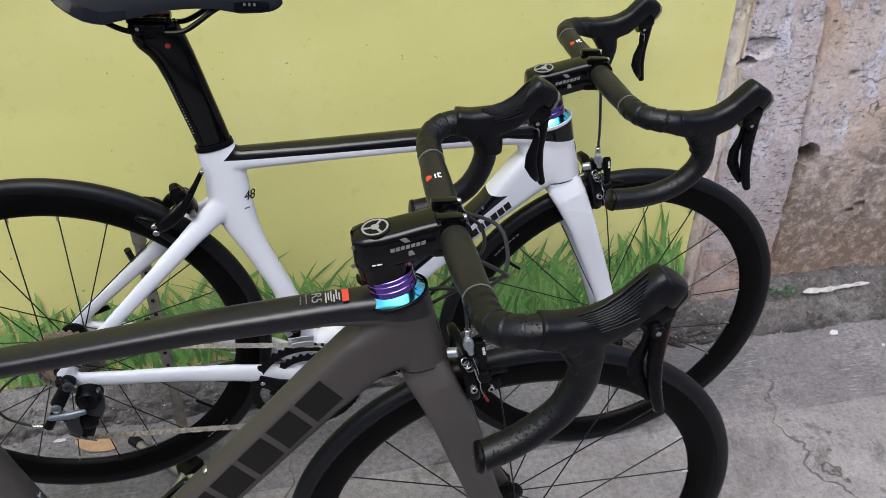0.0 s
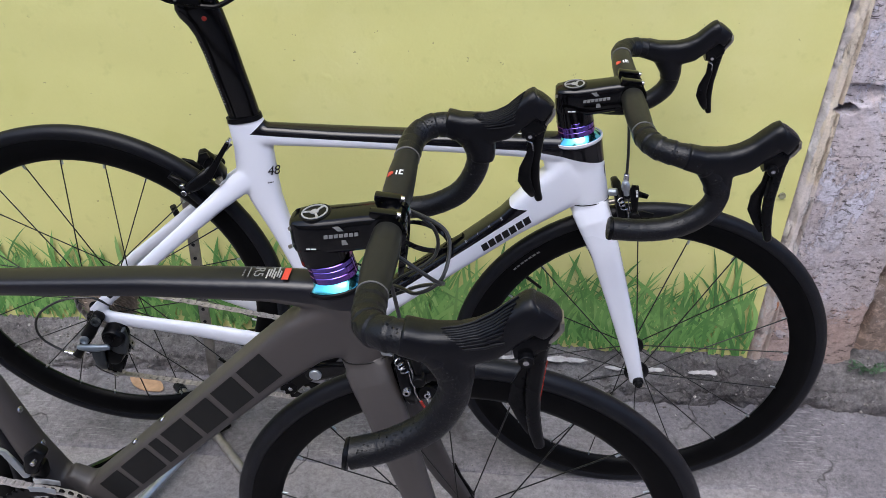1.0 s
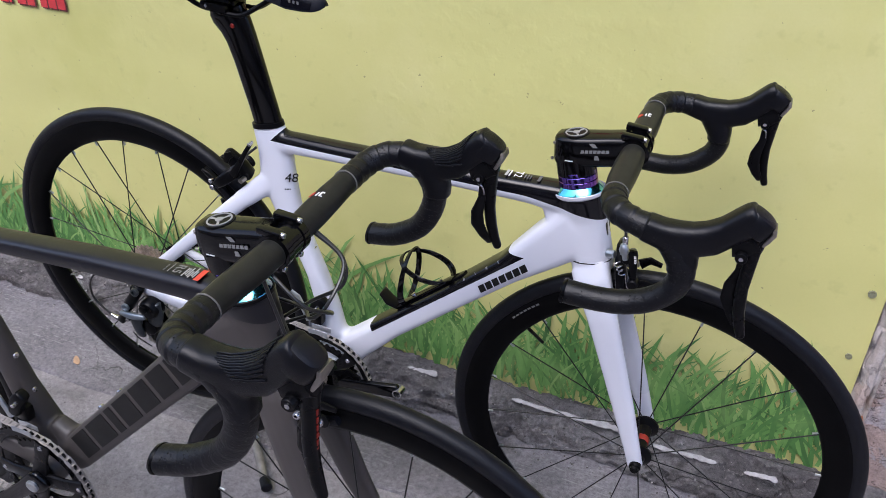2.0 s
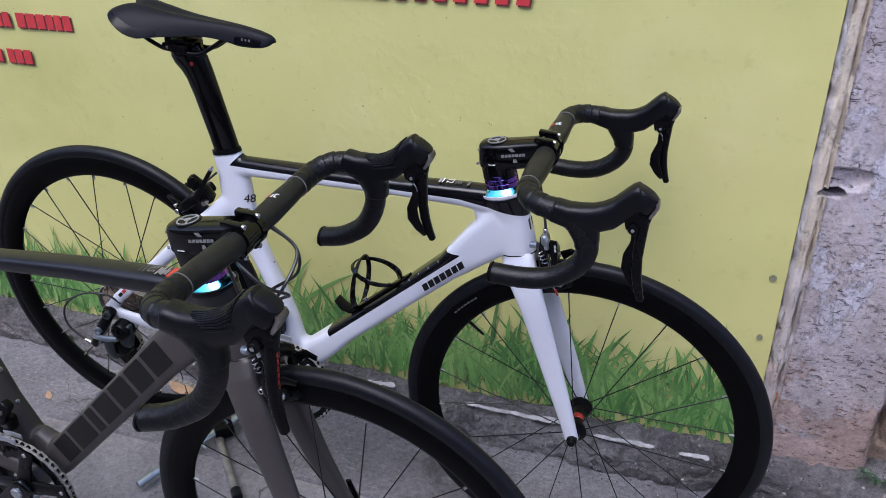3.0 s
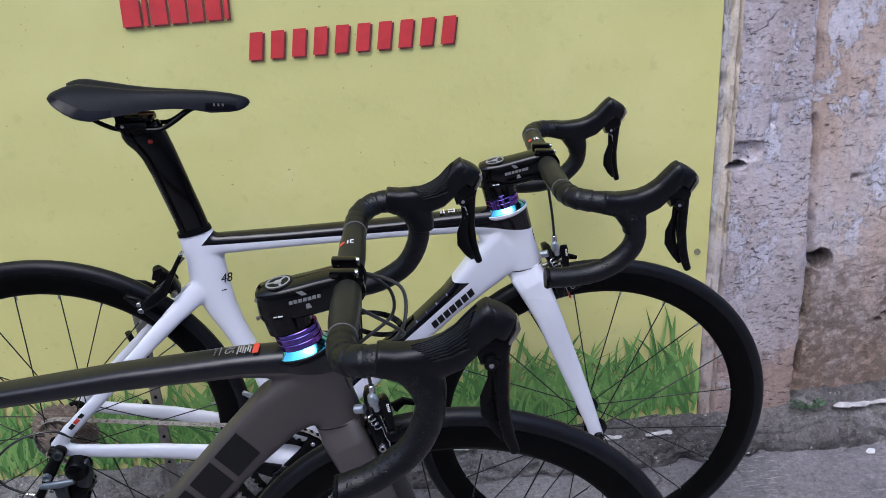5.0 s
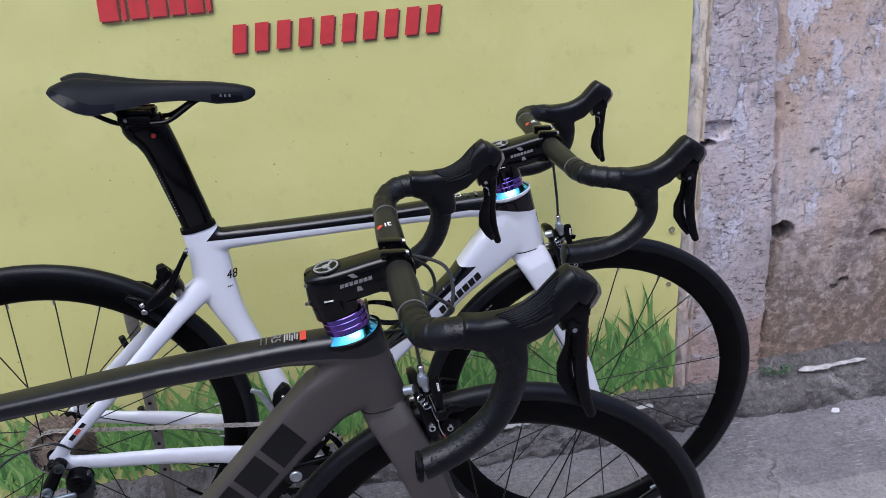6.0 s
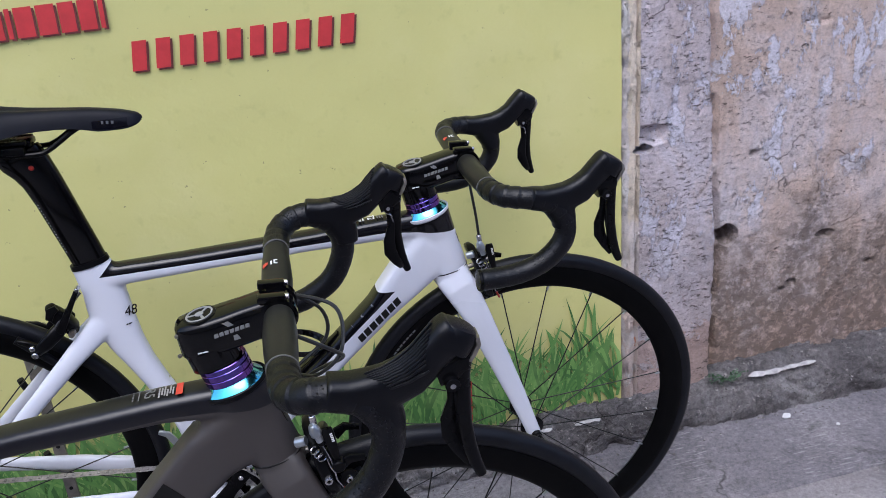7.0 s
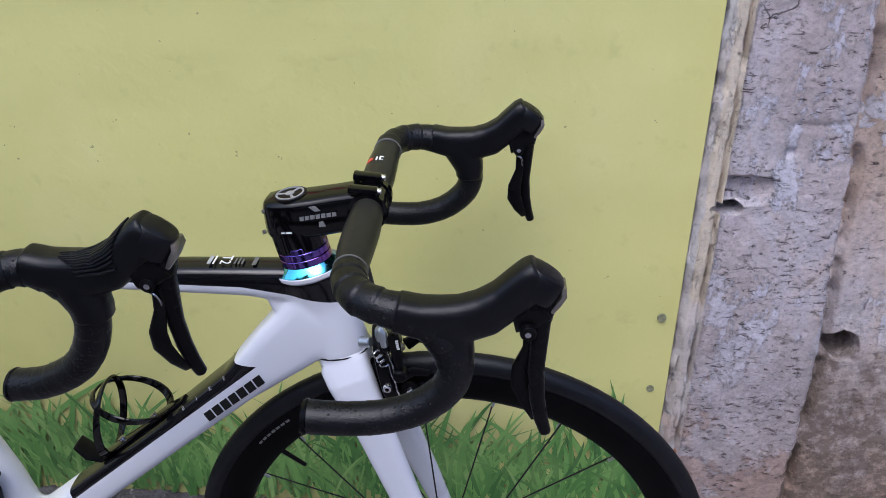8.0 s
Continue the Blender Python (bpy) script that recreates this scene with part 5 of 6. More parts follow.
def sheet(xs, zs, place):
    """A sheet of quads over xs and zs; place(x, z) gives each point."""
    g = Geo()
    g.v = [tuple(place(x, z)) for z in zs for x in xs]
    n = len(xs)
    g.f = [(j * n + i, j * n + i + 1, (j + 1) * n + i + 1, (j + 1) * n + i) for j in range(len(zs) - 1) for i in range(n - 1)]
    return g


def steps(a, b, step):
    n = max(1, round((b - a) / step))
    return [a + (b - a) * i / n for i in range(n + 1)]


def closer(vals, *spans):
    """Adds steps in between where a hole needs a finer sheet: each span is (from, to, step)."""
    out = set(round(v, 5) for v in vals)
    for a, b, step in spans:
        out |= set(round(v, 5) for v in steps(a, b, step))
    return sorted(out)


def fine(x, y, z, octaves=4):
    return noise.fractal(Vector((x, y, z)), 1.0, 2.0, octaves)


def yellow_paint():
    m, nt, b = nodes_of("yellow_wall_paint")
    f = noise_of(nt, 2.2, 5.0, 0.6)
    c = ramp(nt, f, [(0.25, (0.490, 0.480, 0.165)), (0.42, (0.555, 0.538, 0.208)), (0.58, (0.572, 0.550, 0.218)), (0.75, (0.61, 0.582, 0.262))])
    spots = ramp(nt, noise_of(nt, 23.0, 3.0), [(0.60, (0, 0, 0)), (0.74, (1, 1, 1))])
    c = mix(nt, math_node(nt, "MULTIPLY", spots, 0.40), c, (0.42, 0.42, 0.16))
    c = mix(nt, math_node(nt, "MULTIPLY", noise_of(nt, 260.0, 3.0), 0.22), c, (0.44, 0.44, 0.18))
    # a few small chips and fly specks
    speck = ramp(nt, noise_of(nt, 70.0, 3.0, 0.6), [(0.725, (0, 0, 0)), (0.745, (1, 1, 1))])
    nt.links.new(mix(nt, math_node(nt, "MULTIPLY", speck, 0.7), c, (0.20, 0.19, 0.09)), b.inputs["Base Color"])
    b.inputs["Roughness"].default_value = 0.62
    b.inputs["Specular IOR Level"].default_value = 0.3
    n1 = bump(nt, noise_of(nt, 9.0, 2.0, 0.5), 0.28, 0.014, b)
    lumps = ramp(nt, noise_of(nt, 42.0, 2.0, 0.5), [(0.50, (0, 0, 0)), (0.95, (1, 1, 1))])
    patch = ramp(nt, noise_of(nt, 3.0, 2.0), [(0.48, (0, 0, 0)), (0.62, (1, 1, 1))])
    n2 = bump(nt, math_node(nt, "MULTIPLY", lumps, patch), 0.26, 0.004, b, n1)
    bump(nt, noise_of(nt, 230.0, 2.0), 0.14, 0.0008, b, n2)
    return m


def cells(nt, scale, coords, kind="DISTANCE_TO_EDGE", rnd=1.0):
    v = nt.nodes.new("ShaderNodeTexVoronoi")
    v.feature = kind
    v.inputs["Scale"].default_value, v.inputs["Randomness"].default_value = scale, rnd
    nt.links.new(coords, v.inputs["Vector"])
    return v.outputs["Distance"]


def warped(nt, coords, scale, amount):
    """Coordinates pushed about by noise, so that cracks and pits wander."""
    n = nt.nodes.new("ShaderNodeTexNoise")
    n.inputs["Scale"].default_value, n.inputs["Detail"].default_value = scale, 4.0
    nt.links.new(coords, n.inputs["Vector"])
    v = nt.nodes.new("ShaderNodeVectorMath")
    v.operation = "MULTIPLY_ADD"
    nt.links.new(n.outputs["Color"], v.inputs[0])
    v.inputs[1].default_value = (amount, amount, amount)
    nt.links.new(coords, v.inputs[2])
    return v.outputs[0]


def plaster(name, tones, grime, streak, paint_from=-1.0, raw=0.0, wear=1.0, holes=0.365, band=None):
    """Old lime plaster: lilac and peach patches of peeled paint, trowel lines, pits, cracks and damp stains."""
    m, nt, b = nodes_of(name)
    co = nt.nodes.new("ShaderNodeTexCoord").outputs["Object"]
    lay = nt.nodes.new("ShaderNodeMapping")
    lay.inputs["Scale"].default_value = (0.95, 1.0, 1.2)
    nt.links.new(co, lay.inputs["Vector"])
    flat = nt.nodes.new("ShaderNodeMapping")
    flat.inputs["Scale"].default_value = (0.62, 1.0, 1.6)
    nt.links.new(co, flat.inputs["Vector"])
    tall = nt.nodes.new("ShaderNodeMapping")
    tall.inputs["Scale"].default_value = (1.5, 1.0, 0.75)
    nt.links.new(co, tall.inputs["Vector"])
    f = noise_of(nt, 4.5, 7.0, 0.66, tall.outputs[0], 0.5)
    c = ramp(nt, f, [(0.30, tones[0]), (0.44, tones[1]), (0.54, tones[2]), (0.68, tones[3])])
    peel = ramp(nt, noise_of(nt, 7.0, 9.0, 0.72, tall.outputs[0], 0.3), [(0.535, (0, 0, 0)), (0.55, (1, 1, 1))])
    # what is left of the lilac paint starts some way up the wall
    sep = nt.nodes.new("ShaderNodeSeparateXYZ")
    nt.links.new(co, sep.inputs[0])
    left = ramp(nt, math_node(nt, "ADD", math_node(nt, "SUBTRACT", sep.outputs["Z"], paint_from), math_node(nt, "MULTIPLY", noise_of(nt, 5.0, 6.0, 0.7), 0.5)), [(0.22, (0, 0, 0)), (0.30, (1, 1, 1))])
    peel = math_node(nt, "MULTIPLY", peel, left)
    c = mix(nt, math_node(nt, "MULTIPLY", peel, 0.8), c, streak)
    # coats broken off low down, where the orange render shows
    low = math_node(nt, "MULTIPLY_ADD", sep.outputs["Z"], -1.1, math_node(nt, "MULTIPLY_ADD", noise_of(nt, 13.0, 7.0, 0.7, co, 0.4), 1.25, 0.0))
    broken = ramp(nt, low, [(0.36, (0, 0, 0)), (0.385, (1, 1, 1))])
    c = mix(nt, math_node(nt, "MULTIPLY", broken, raw), c, (0.50, 0.305, 0.215))
    if band:
        # a smoother cream run along one side, broken away low down
        side = math_node(nt, "ADD", sep.outputs["X"], math_node(nt, "MULTIPLY", noise_of(nt, 30.0, 5.0, 0.7), 0.016))
        high = math_node(nt, "ADD", sep.outputs["Z"], math_node(nt, "MULTIPLY", noise_of(nt, 9.0, 5.0, 0.7), 0.3))
        cream = math_node(nt, "MULTIPLY", math_node(nt, "SUBTRACT", side, 0.9545), 400.0)
        run = math_node(nt, "MULTIPLY", ramp(nt, cream, [(0.0, (0, 0, 0)), (1.0, (1, 1, 1))]), ramp(nt, high, [(0.64, (0.15, 0.15, 0.15)), (0.68, (1, 1, 1))]))
        c = mix(nt, math_node(nt, "MULTIPLY", run, 0.9), c, band)
    chips = ramp(nt, noise_of(nt, 48.0, 6.0, 0.75, lay.outputs[0]), [(0.365, (1, 1, 1)), (0.39, (0, 0, 0))])
    c = mix(nt, math_node(nt, "MULTIPLY", chips, 0.55 * wear), c, (0.20, 0.16, 0.145))
    grain = ramp(nt, noise_of(nt, 150.0, 6.0, 0.8, lay.outputs[0]), [(0.30, (0.50, 0.48, 0.48)), (0.43, (1.04, 1.04, 1.05)), (0.70, (1.55, 1.55, 1.58))])
    c = mix(nt, 0.75 * wear, c, grain, "MULTIPLY")
    pit = ramp(nt, noise_of(nt, 88.0, 7.0, 0.72, flat.outputs[0], 0.6), [(holes - 0.025, (1, 1, 1)), (holes, (0, 0, 0))])
    some = ramp(nt, noise_of(nt, 17.0, 5.0), [(0.44, (0, 0, 0)), (0.52, (1, 1, 1))])
    pits = math_node(nt, "MULTIPLY", pit, some)
    c = mix(nt, math_node(nt, "MULTIPLY", pits, 0.85 * wear), c, (0.07, 0.055, 0.05))
    crack = ramp(nt, cells(nt, 4.0, warped(nt, co, 9.0, 0.16)), [(0.002, (1, 1, 1)), (0.006, (0, 0, 0))])
    where = ramp(nt, noise_of(nt, 3.1, 3.0), [(0.58, (0, 0, 0)), (0.62, (1, 1, 1))])
    cracks = math_node(nt, "MULTIPLY", crack, where)
    c = mix(nt, math_node(nt, "MULTIPLY", cracks, 0.75), c, (0.10, 0.08, 0.07))
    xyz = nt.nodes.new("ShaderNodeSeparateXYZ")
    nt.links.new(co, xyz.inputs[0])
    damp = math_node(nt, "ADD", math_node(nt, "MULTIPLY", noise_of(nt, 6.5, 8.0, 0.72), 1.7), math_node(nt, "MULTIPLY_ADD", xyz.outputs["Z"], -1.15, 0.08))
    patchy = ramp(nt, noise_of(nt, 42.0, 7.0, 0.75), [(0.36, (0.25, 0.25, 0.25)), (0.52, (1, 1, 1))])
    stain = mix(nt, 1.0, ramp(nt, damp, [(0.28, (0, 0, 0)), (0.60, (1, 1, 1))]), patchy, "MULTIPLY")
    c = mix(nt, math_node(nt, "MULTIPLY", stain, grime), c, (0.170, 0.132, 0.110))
    fleck = ramp(nt, noise_of(nt, 110.0, 5.0, 0.75), [(0.64, (0, 0, 0)), (0.68, (1, 1, 1))])
    c = mix(nt, math_node(nt, "MULTIPLY", fleck, 0.5), c, (0.66, 0.63, 0.64))
    nt.links.new(c, b.inputs["Base Color"])
    b.inputs["Roughness"].default_value = 0.9
    b.inputs["Specular IOR Level"].default_value = 0.2
    n1 = bump(nt, noise_of(nt, 55.0, 8.0, 0.8, lay.outputs[0]), 1.0, 0.009 * wear, b)
    n2 = bump(nt, math_node(nt, "SUBTRACT", math_node(nt, "MULTIPLY_ADD", broken, -raw, peel), math_node(nt, "MULTIPLY_ADD", chips, 0.6, math_node(nt, "ADD", pits, cracks))), 1.0, 0.005 * wear, b, n1)
    bump(nt, noise_of(nt, 260.0, 5.0, 0.75), 0.8, 0.003 * wear, b, n2)
    return m


def concrete(name, tones, pale, gravel, stones, dashes=0.0, speckle=0.85):
    """Worn cement: dust blotches, dark oily patches, scuffs, embedded grit and a few cracks."""
    m, nt, b = nodes_of(name)
    co = nt.nodes.new("ShaderNodeTexCoord").outputs["Object"]
    f = noise_of(nt, 2.6, 9.0, 0.72, co, 0.4)
    c = ramp(nt, f, [(0.30, tones[0]), (0.48, tones[1]), (0.66, tones[2])])
    grit = ramp(nt, noise_of(nt, 95.0, 8.0, 0.85, co), [(0.30, (0.25, 0.245, 0.24)), (0.48, (1, 1, 1)), (0.70, (1.9, 1.88, 1.86))])
    c = mix(nt, speckle, c, grit, "MULTIPLY")
    scuff = nt.nodes.new("ShaderNodeMapping")
    scuff.inputs["Scale"].default_value, scuff.inputs["Rotation"].default_value = (0.5, 2.2, 1.0), (0, 0, radians(12))
    nt.links.new(co, scuff.inputs["Vector"])
    marks = ramp(nt, noise_of(nt, 34.0, 7.0, 0.75, scuff.outputs[0]), [(0.57, (0, 0, 0)), (0.66, (1, 1, 1))])
    c = mix(nt, math_node(nt, "MULTIPLY", marks, pale), c, (0.34, 0.325, 0.32))
    if dashes:
        # short pale drag lines left by a trowel
        drag = nt.nodes.new("ShaderNodeMapping")
        drag.inputs["Scale"].default_value, drag.inputs["Rotation"].default_value = (0.55, 4.5, 1.0), (0, 0, radians(4))
        nt.links.new(co, drag.inputs["Vector"])
        lines = ramp(nt, noise_of(nt, 46.0, 5.0, 0.7, drag.outputs[0]), [(0.55, (0, 0, 0)), (0.61, (1, 1, 1))])
        spots = ramp(nt, noise_of(nt, 5.5, 3.0, 0.6, co), [(0.47, (0, 0, 0)), (0.58, (1, 1, 1))])
        c = mix(nt, math_node(nt, "MULTIPLY", math_node(nt, "MULTIPLY", lines, spots), dashes), c, (0.40, 0.385, 0.385))
    dark = ramp(nt, noise_of(nt, 6.0, 8.0, 0.75, co, 0.5), [(0.34, (1, 1, 1)), (0.44, (0, 0, 0))])
    c = mix(nt, math_node(nt, "MULTIPLY", dark, 0.6), c, (0.050, 0.046, 0.044))
    peb = ramp(nt, cells(nt, 75.0, warped(nt, co, 50.0, 0.012), "F1"), [(0.14, (1, 1, 1)), (0.22, (0, 0, 0))])
    some = ramp(nt, noise_of(nt, 12.0, 4.0), [(0.50, (0, 0, 0)), (0.60, (1, 1, 1))])
    pebble = math_node(nt, "MULTIPLY", peb, some)
    c = mix(nt, math_node(nt, "MULTIPLY", pebble, stones), c, (0.38, 0.35, 0.33))
    crack = ramp(nt, cells(nt, 1.9, warped(nt, co, 7.0, 0.22)), [(0.002, (1, 1, 1)), (0.006, (0, 0, 0))])
    where = ramp(nt, noise_of(nt, 1.7, 2.0), [(0.50, (0, 0, 0)), (0.55, (1, 1, 1))])
    cracks = math_node(nt, "MULTIPLY", crack, where)
    c = mix(nt, math_node(nt, "MULTIPLY", cracks, 0.7), c, (0.03, 0.027, 0.025))
    nt.links.new(c, b.inputs["Base Color"])
    b.inputs["Roughness"].default_value = 0.85
    b.inputs["Specular IOR Level"].default_value = 0.25
    n1 = bump(nt, noise_of(nt, 30.0, 9.0, 0.78, co), 0.8, 0.012 * gravel, b)
    n2 = bump(nt, math_node(nt, "SUBTRACT", math_node(nt, "MULTIPLY", pebble, stones), cracks), 0.7, 0.004 * gravel, b, n1)
    bump(nt, noise_of(nt, 180.0, 6.0, 0.8, co), 0.9, 0.0058 * speckle * gravel, b, n2)
    return m


YELLOW = yellow_paint()
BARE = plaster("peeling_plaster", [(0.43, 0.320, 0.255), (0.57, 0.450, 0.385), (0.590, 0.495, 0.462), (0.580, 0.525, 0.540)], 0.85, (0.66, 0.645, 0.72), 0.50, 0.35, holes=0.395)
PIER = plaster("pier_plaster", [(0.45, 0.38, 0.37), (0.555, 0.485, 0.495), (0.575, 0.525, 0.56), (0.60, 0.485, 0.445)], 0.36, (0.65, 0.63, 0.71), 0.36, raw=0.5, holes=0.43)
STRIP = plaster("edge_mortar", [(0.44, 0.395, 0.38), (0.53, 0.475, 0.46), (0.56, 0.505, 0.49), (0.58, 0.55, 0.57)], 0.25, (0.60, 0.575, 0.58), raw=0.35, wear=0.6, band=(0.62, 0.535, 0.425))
CONC = concrete("street_concrete", [(0.132, 0.120, 0.124), (0.242, 0.224, 0.230), (0.328, 0.305, 0.311)], 0.40, 0.8, 0.35, speckle=0.55)
SCREED = concrete("screed_concrete", [(0.120, 0.112, 0.122), (0.184, 0.172, 0.185), (0.244, 0.229, 0.244)], 0.2, 0.8, 0.30, 0.60, speckle=0.7)
ROUGH = concrete("footing_concrete", [(0.065, 0.058, 0.060), (0.195, 0.180, 0.183), (0.38, 0.362, 0.368)], 0.8, 2.6, 0.9)

# lane: one sheet to the horizon, finer and slightly uneven where the camera walks
gx = [-60, -20, -8, -4] + steps(-2.2, 2.6, 0.03) + [4, 8, 20, 60]
gy = [-60, -20, -8, -3.5] + steps(-1.2, 1.5, 0.03)
structure("ground", sheet(gx, gy, lambda x, y: (x, y, -0.004 + 0.004 * fine(x * 2.2, y * 2.2, 0.0) if abs(x) < 3 and y > -1.3 else -0.004)), CONC, "grey worn concrete lane with pits and dust", "ground", 80)

# smoother cement strip laid along the wall, with a low ragged lip
def strip_lane(x, t):
    y = [1.086, 1.090, 1.097, 1.12, 1.16, 1.20, 1.24, 1.28, 1.32, 1.36][t]
    lip = 0.012 * fine(x * 2.5, 4.0, 0.0, 4)
    z = (-0.012 if t == 0 else 0.0005 if t == 1 else 0.0024) + (0.0016 * fine(x * 9, y * 9, 2.0, 3) if t > 1 else 0.0)
    return (x, y + (lip if t < 4 else 0.0), z)


structure("pavement", sheet([-24, -10, -5] + steps(-2.2, 2.6, 0.02) + [5, 10, 24], list(range(10)), strip_lane), SCREED, "smooth grey cement strip along the wall", "pavement", 60)

# yellow wall, slightly lumpy
xs, zs = [-24, -10, -5] + steps(-2.2, EDGE_X, 0.03), steps(-0.1, 1.7, 0.03) + [2.4, 3.4]
g = sheet(xs, zs, lambda x, z: (x, WALL_Y + (0.0028 * fine(x * 5, z * 5, 3.0, 3) if x > -2.2 else 0.0), z))
base = len(g.v)
g.v += [(x, WALL_Y + 0.22, z) for z in (zs[0], zs[-1]) for x in (xs[0], xs[-1])]
g.f += [(base, base + 1, base + 3, base + 2)]
structure("wall_yellow", g, YELLOW, "lumpy wall painted lime yellow", "wall", 80)


def dent(x, z, cx, cz, rx, rz):
    d = ((x - cx) / rx) ** 2 + ((z - cz) / rz) ** 2 + 0.5 * fine(x * 30, z * 30, 7.0, 2)
    return max(0.0, 1.0 - d)


# bare wall to the side, set back behind the pier
HOLES = [(1.209, 0.445, 0.027, 0.027, 0.12), (1.470, 0.401, 0.026, 0.012, 0.06), (1.389, 0.284, 0.015, 0.010, 0.03), (1.366, 0.270, 0.009, 0.008, 0.02), (1.262, 0.640, 0.010, 0.009, 0.02), (1.600, 0.300, 0.020, 0.008, 0.012),
         (1.39, 0.914, 0.045, 0.003, 0.005), (1.385, 0.921, 0.030, 0.002, 0.004), (1.278, 0.772, 0.008, 0.005, 0.008), (1.52, 0.60, 0.012, 0.006, 0.008)]


def lean_in(z):
    """The pier narrows towards the top."""
    return -0.075 * max(0.0, z - 0.42)


def socket(x, z):
    d = 1.0 - ((x - 0.981) / 0.025) ** 2 - ((z - 0.701) / 0.0105) ** 2 + 0.18 * fine(x * 40, z * 60, 7.0, 2)
    return 0.20 * min(1.0, max(0.0, 4.5 * d))


def bare_at(x, z):
    y = WALL_Y + 0.016 + 0.005 * fine(x * 7, z * 7, 1.0) + 0.0018 * fine(x * 40, z * 70, 5.0, 3)
    for cx, cz, rx, rz, deep in HOLES:
        if abs(x - cx) < 2 * rx and abs(z - cz) < 2 * rz:
            y += deep * min(1.0, 4.0 * dent(x, z, cx, cz, rx, rz))
    # broken seam beside the pier
    y += 0.026 * math.exp(-((x - 1.183 - lean_in(z) - 0.006 * fine(0.0, z * 9, 11.0)) / 0.0075) ** 2) * max(0.1, 0.7 + 1.1 * fine(1.0, z * 14, 2.0, 3))
    return (x, y, z)


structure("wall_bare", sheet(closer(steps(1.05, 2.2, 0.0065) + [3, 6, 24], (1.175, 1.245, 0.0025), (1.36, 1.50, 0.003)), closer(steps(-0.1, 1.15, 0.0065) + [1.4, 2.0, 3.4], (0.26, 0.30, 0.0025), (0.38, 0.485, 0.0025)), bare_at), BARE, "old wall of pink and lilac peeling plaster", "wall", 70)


# pier: a shallow pilaster with broken edges and a deep socket
def pier_at(x, z):
    u = (x - PILASTER_X) / (PILASTER_END - PILASTER_X)
    e = lean_in(z) + 0.005 * fine(0.0, z * 9, 11.0) + 0.004 * fine(3.0, z * 45, 2.0)
    right = max(0.0, u - 0.93) / 0.07
    left = max(0.0, 0.05 - u) / 0.05
    y = WALL_Y - 0.012 + 0.004 * fine(x * 8, z * 8, 9.0) + 0.0018 * fine(x * 38, z * 80, 2.0, 3)
    y += 0.036 * right ** 2 + 0.012 * left ** 2
    y += socket(x, z)
    y += 0.014 * min(1.0, 1.5 * dent(x, z, 1.000, 0.730, 0.050, 0.026))
    y += 0.008 * min(1.0, 2.0 * dent(x, z, 1.06, 0.79, 0.014, 0.006)) + 0.003 * min(1.0, 2.0 * dent(x, z, 1.10, 0.83, 0.06, 0.0025))
    return (x + e * max(0.0, u) ** 2, y, z)


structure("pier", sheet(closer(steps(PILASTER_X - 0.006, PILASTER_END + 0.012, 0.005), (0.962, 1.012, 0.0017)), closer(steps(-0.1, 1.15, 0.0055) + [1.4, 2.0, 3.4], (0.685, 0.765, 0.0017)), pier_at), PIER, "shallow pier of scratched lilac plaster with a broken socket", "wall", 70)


# mortar edge between the yellow paint and the pier
def strip_at(x, z):
    u = (x - EDGE_X) / (PILASTER_X - EDGE_X)
    y = WALL_Y + 0.012 * (1 - min(1.0, u * 4)) - 0.016 * min(1.0, u * 4) + 0.0022 * fine(x * 60, z * 22, 4.0) + 0.004 * max(0.0, fine(x * 20, z * 10, 8.0))
    y += 0.020 * max(0.0, 1 - abs(u - 0.95 + 0.10 * fine(0.0, z * 24, 1.0, 3)) / 0.14) * max(0.2, 0.6 + fine(2.0, z * 13, 5.0, 3))
    y += 0.024 * max(0.0, 1 - abs(u - 0.26 + 0.15 * fine(0.0, z * 18, 7.0, 3)) / 0.12) * max(0.0, 0.5 + fine(4.0, z * 9, 3.0, 3))
    return (x + (1 - u) * 0.006 * fine(0.0, z * 30, 6.0), y + socket(x, z), z)


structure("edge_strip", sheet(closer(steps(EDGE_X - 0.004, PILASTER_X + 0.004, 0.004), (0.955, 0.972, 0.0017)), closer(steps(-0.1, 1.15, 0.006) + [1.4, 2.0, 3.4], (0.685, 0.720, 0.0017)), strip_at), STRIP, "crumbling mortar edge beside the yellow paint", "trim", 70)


# footing: a sloping, broken concrete kerb along the wall
def footing_at(x, t):
    lift = 0.030 * min(1.0, max(0.0, (x - 1.12) / 0.1))
    prof = [(1.326, -0.03), (1.324, 0.012), (1.334, 0.034), (1.356, 0.050), (1.390, 0.062), (1.425, 0.076), (1.47, 0.082)]
    k = min(len(prof) - 2, int(t))
    f = t - k
    y, z = (prof[k][i] + (prof[k + 1][i] - prof[k][i]) * f for i in (0, 1))
    w = min(1.0, t)
    r = fine(x * 9, t * 0.35, 0.0)
    q = fine(x * 40, t * 1.3, 3.0)
    crag = abs(fine(x * 19 + 5, t * 0.7, 9.0))
    return (x, y - (0.014 * r + 0.009 * q - 0.016 * crag) * w, z + (0.013 * r + 0.010 * q - 0.010 * crag + lift * t / 5) * w - 0.02 * max(0.0, t - 4.6))


structure("footing", sheet([-24, -10, -5] + steps(-1.6, 2.2, 0.006) + [5, 10, 24], steps(0, 5.99, 0.15), footing_at), ROUGH, "rough broken concrete footing along the wall", "footing", 70)
# unseen wall behind the camera, added so glossy parts reflect a closed lane
structure("unseen_wall", Geo().box((0.5, -3.3, 1.5), (40, 0.2, 3.2)), BARE, "unseen plain wall added across the lane for reflections", "wall")


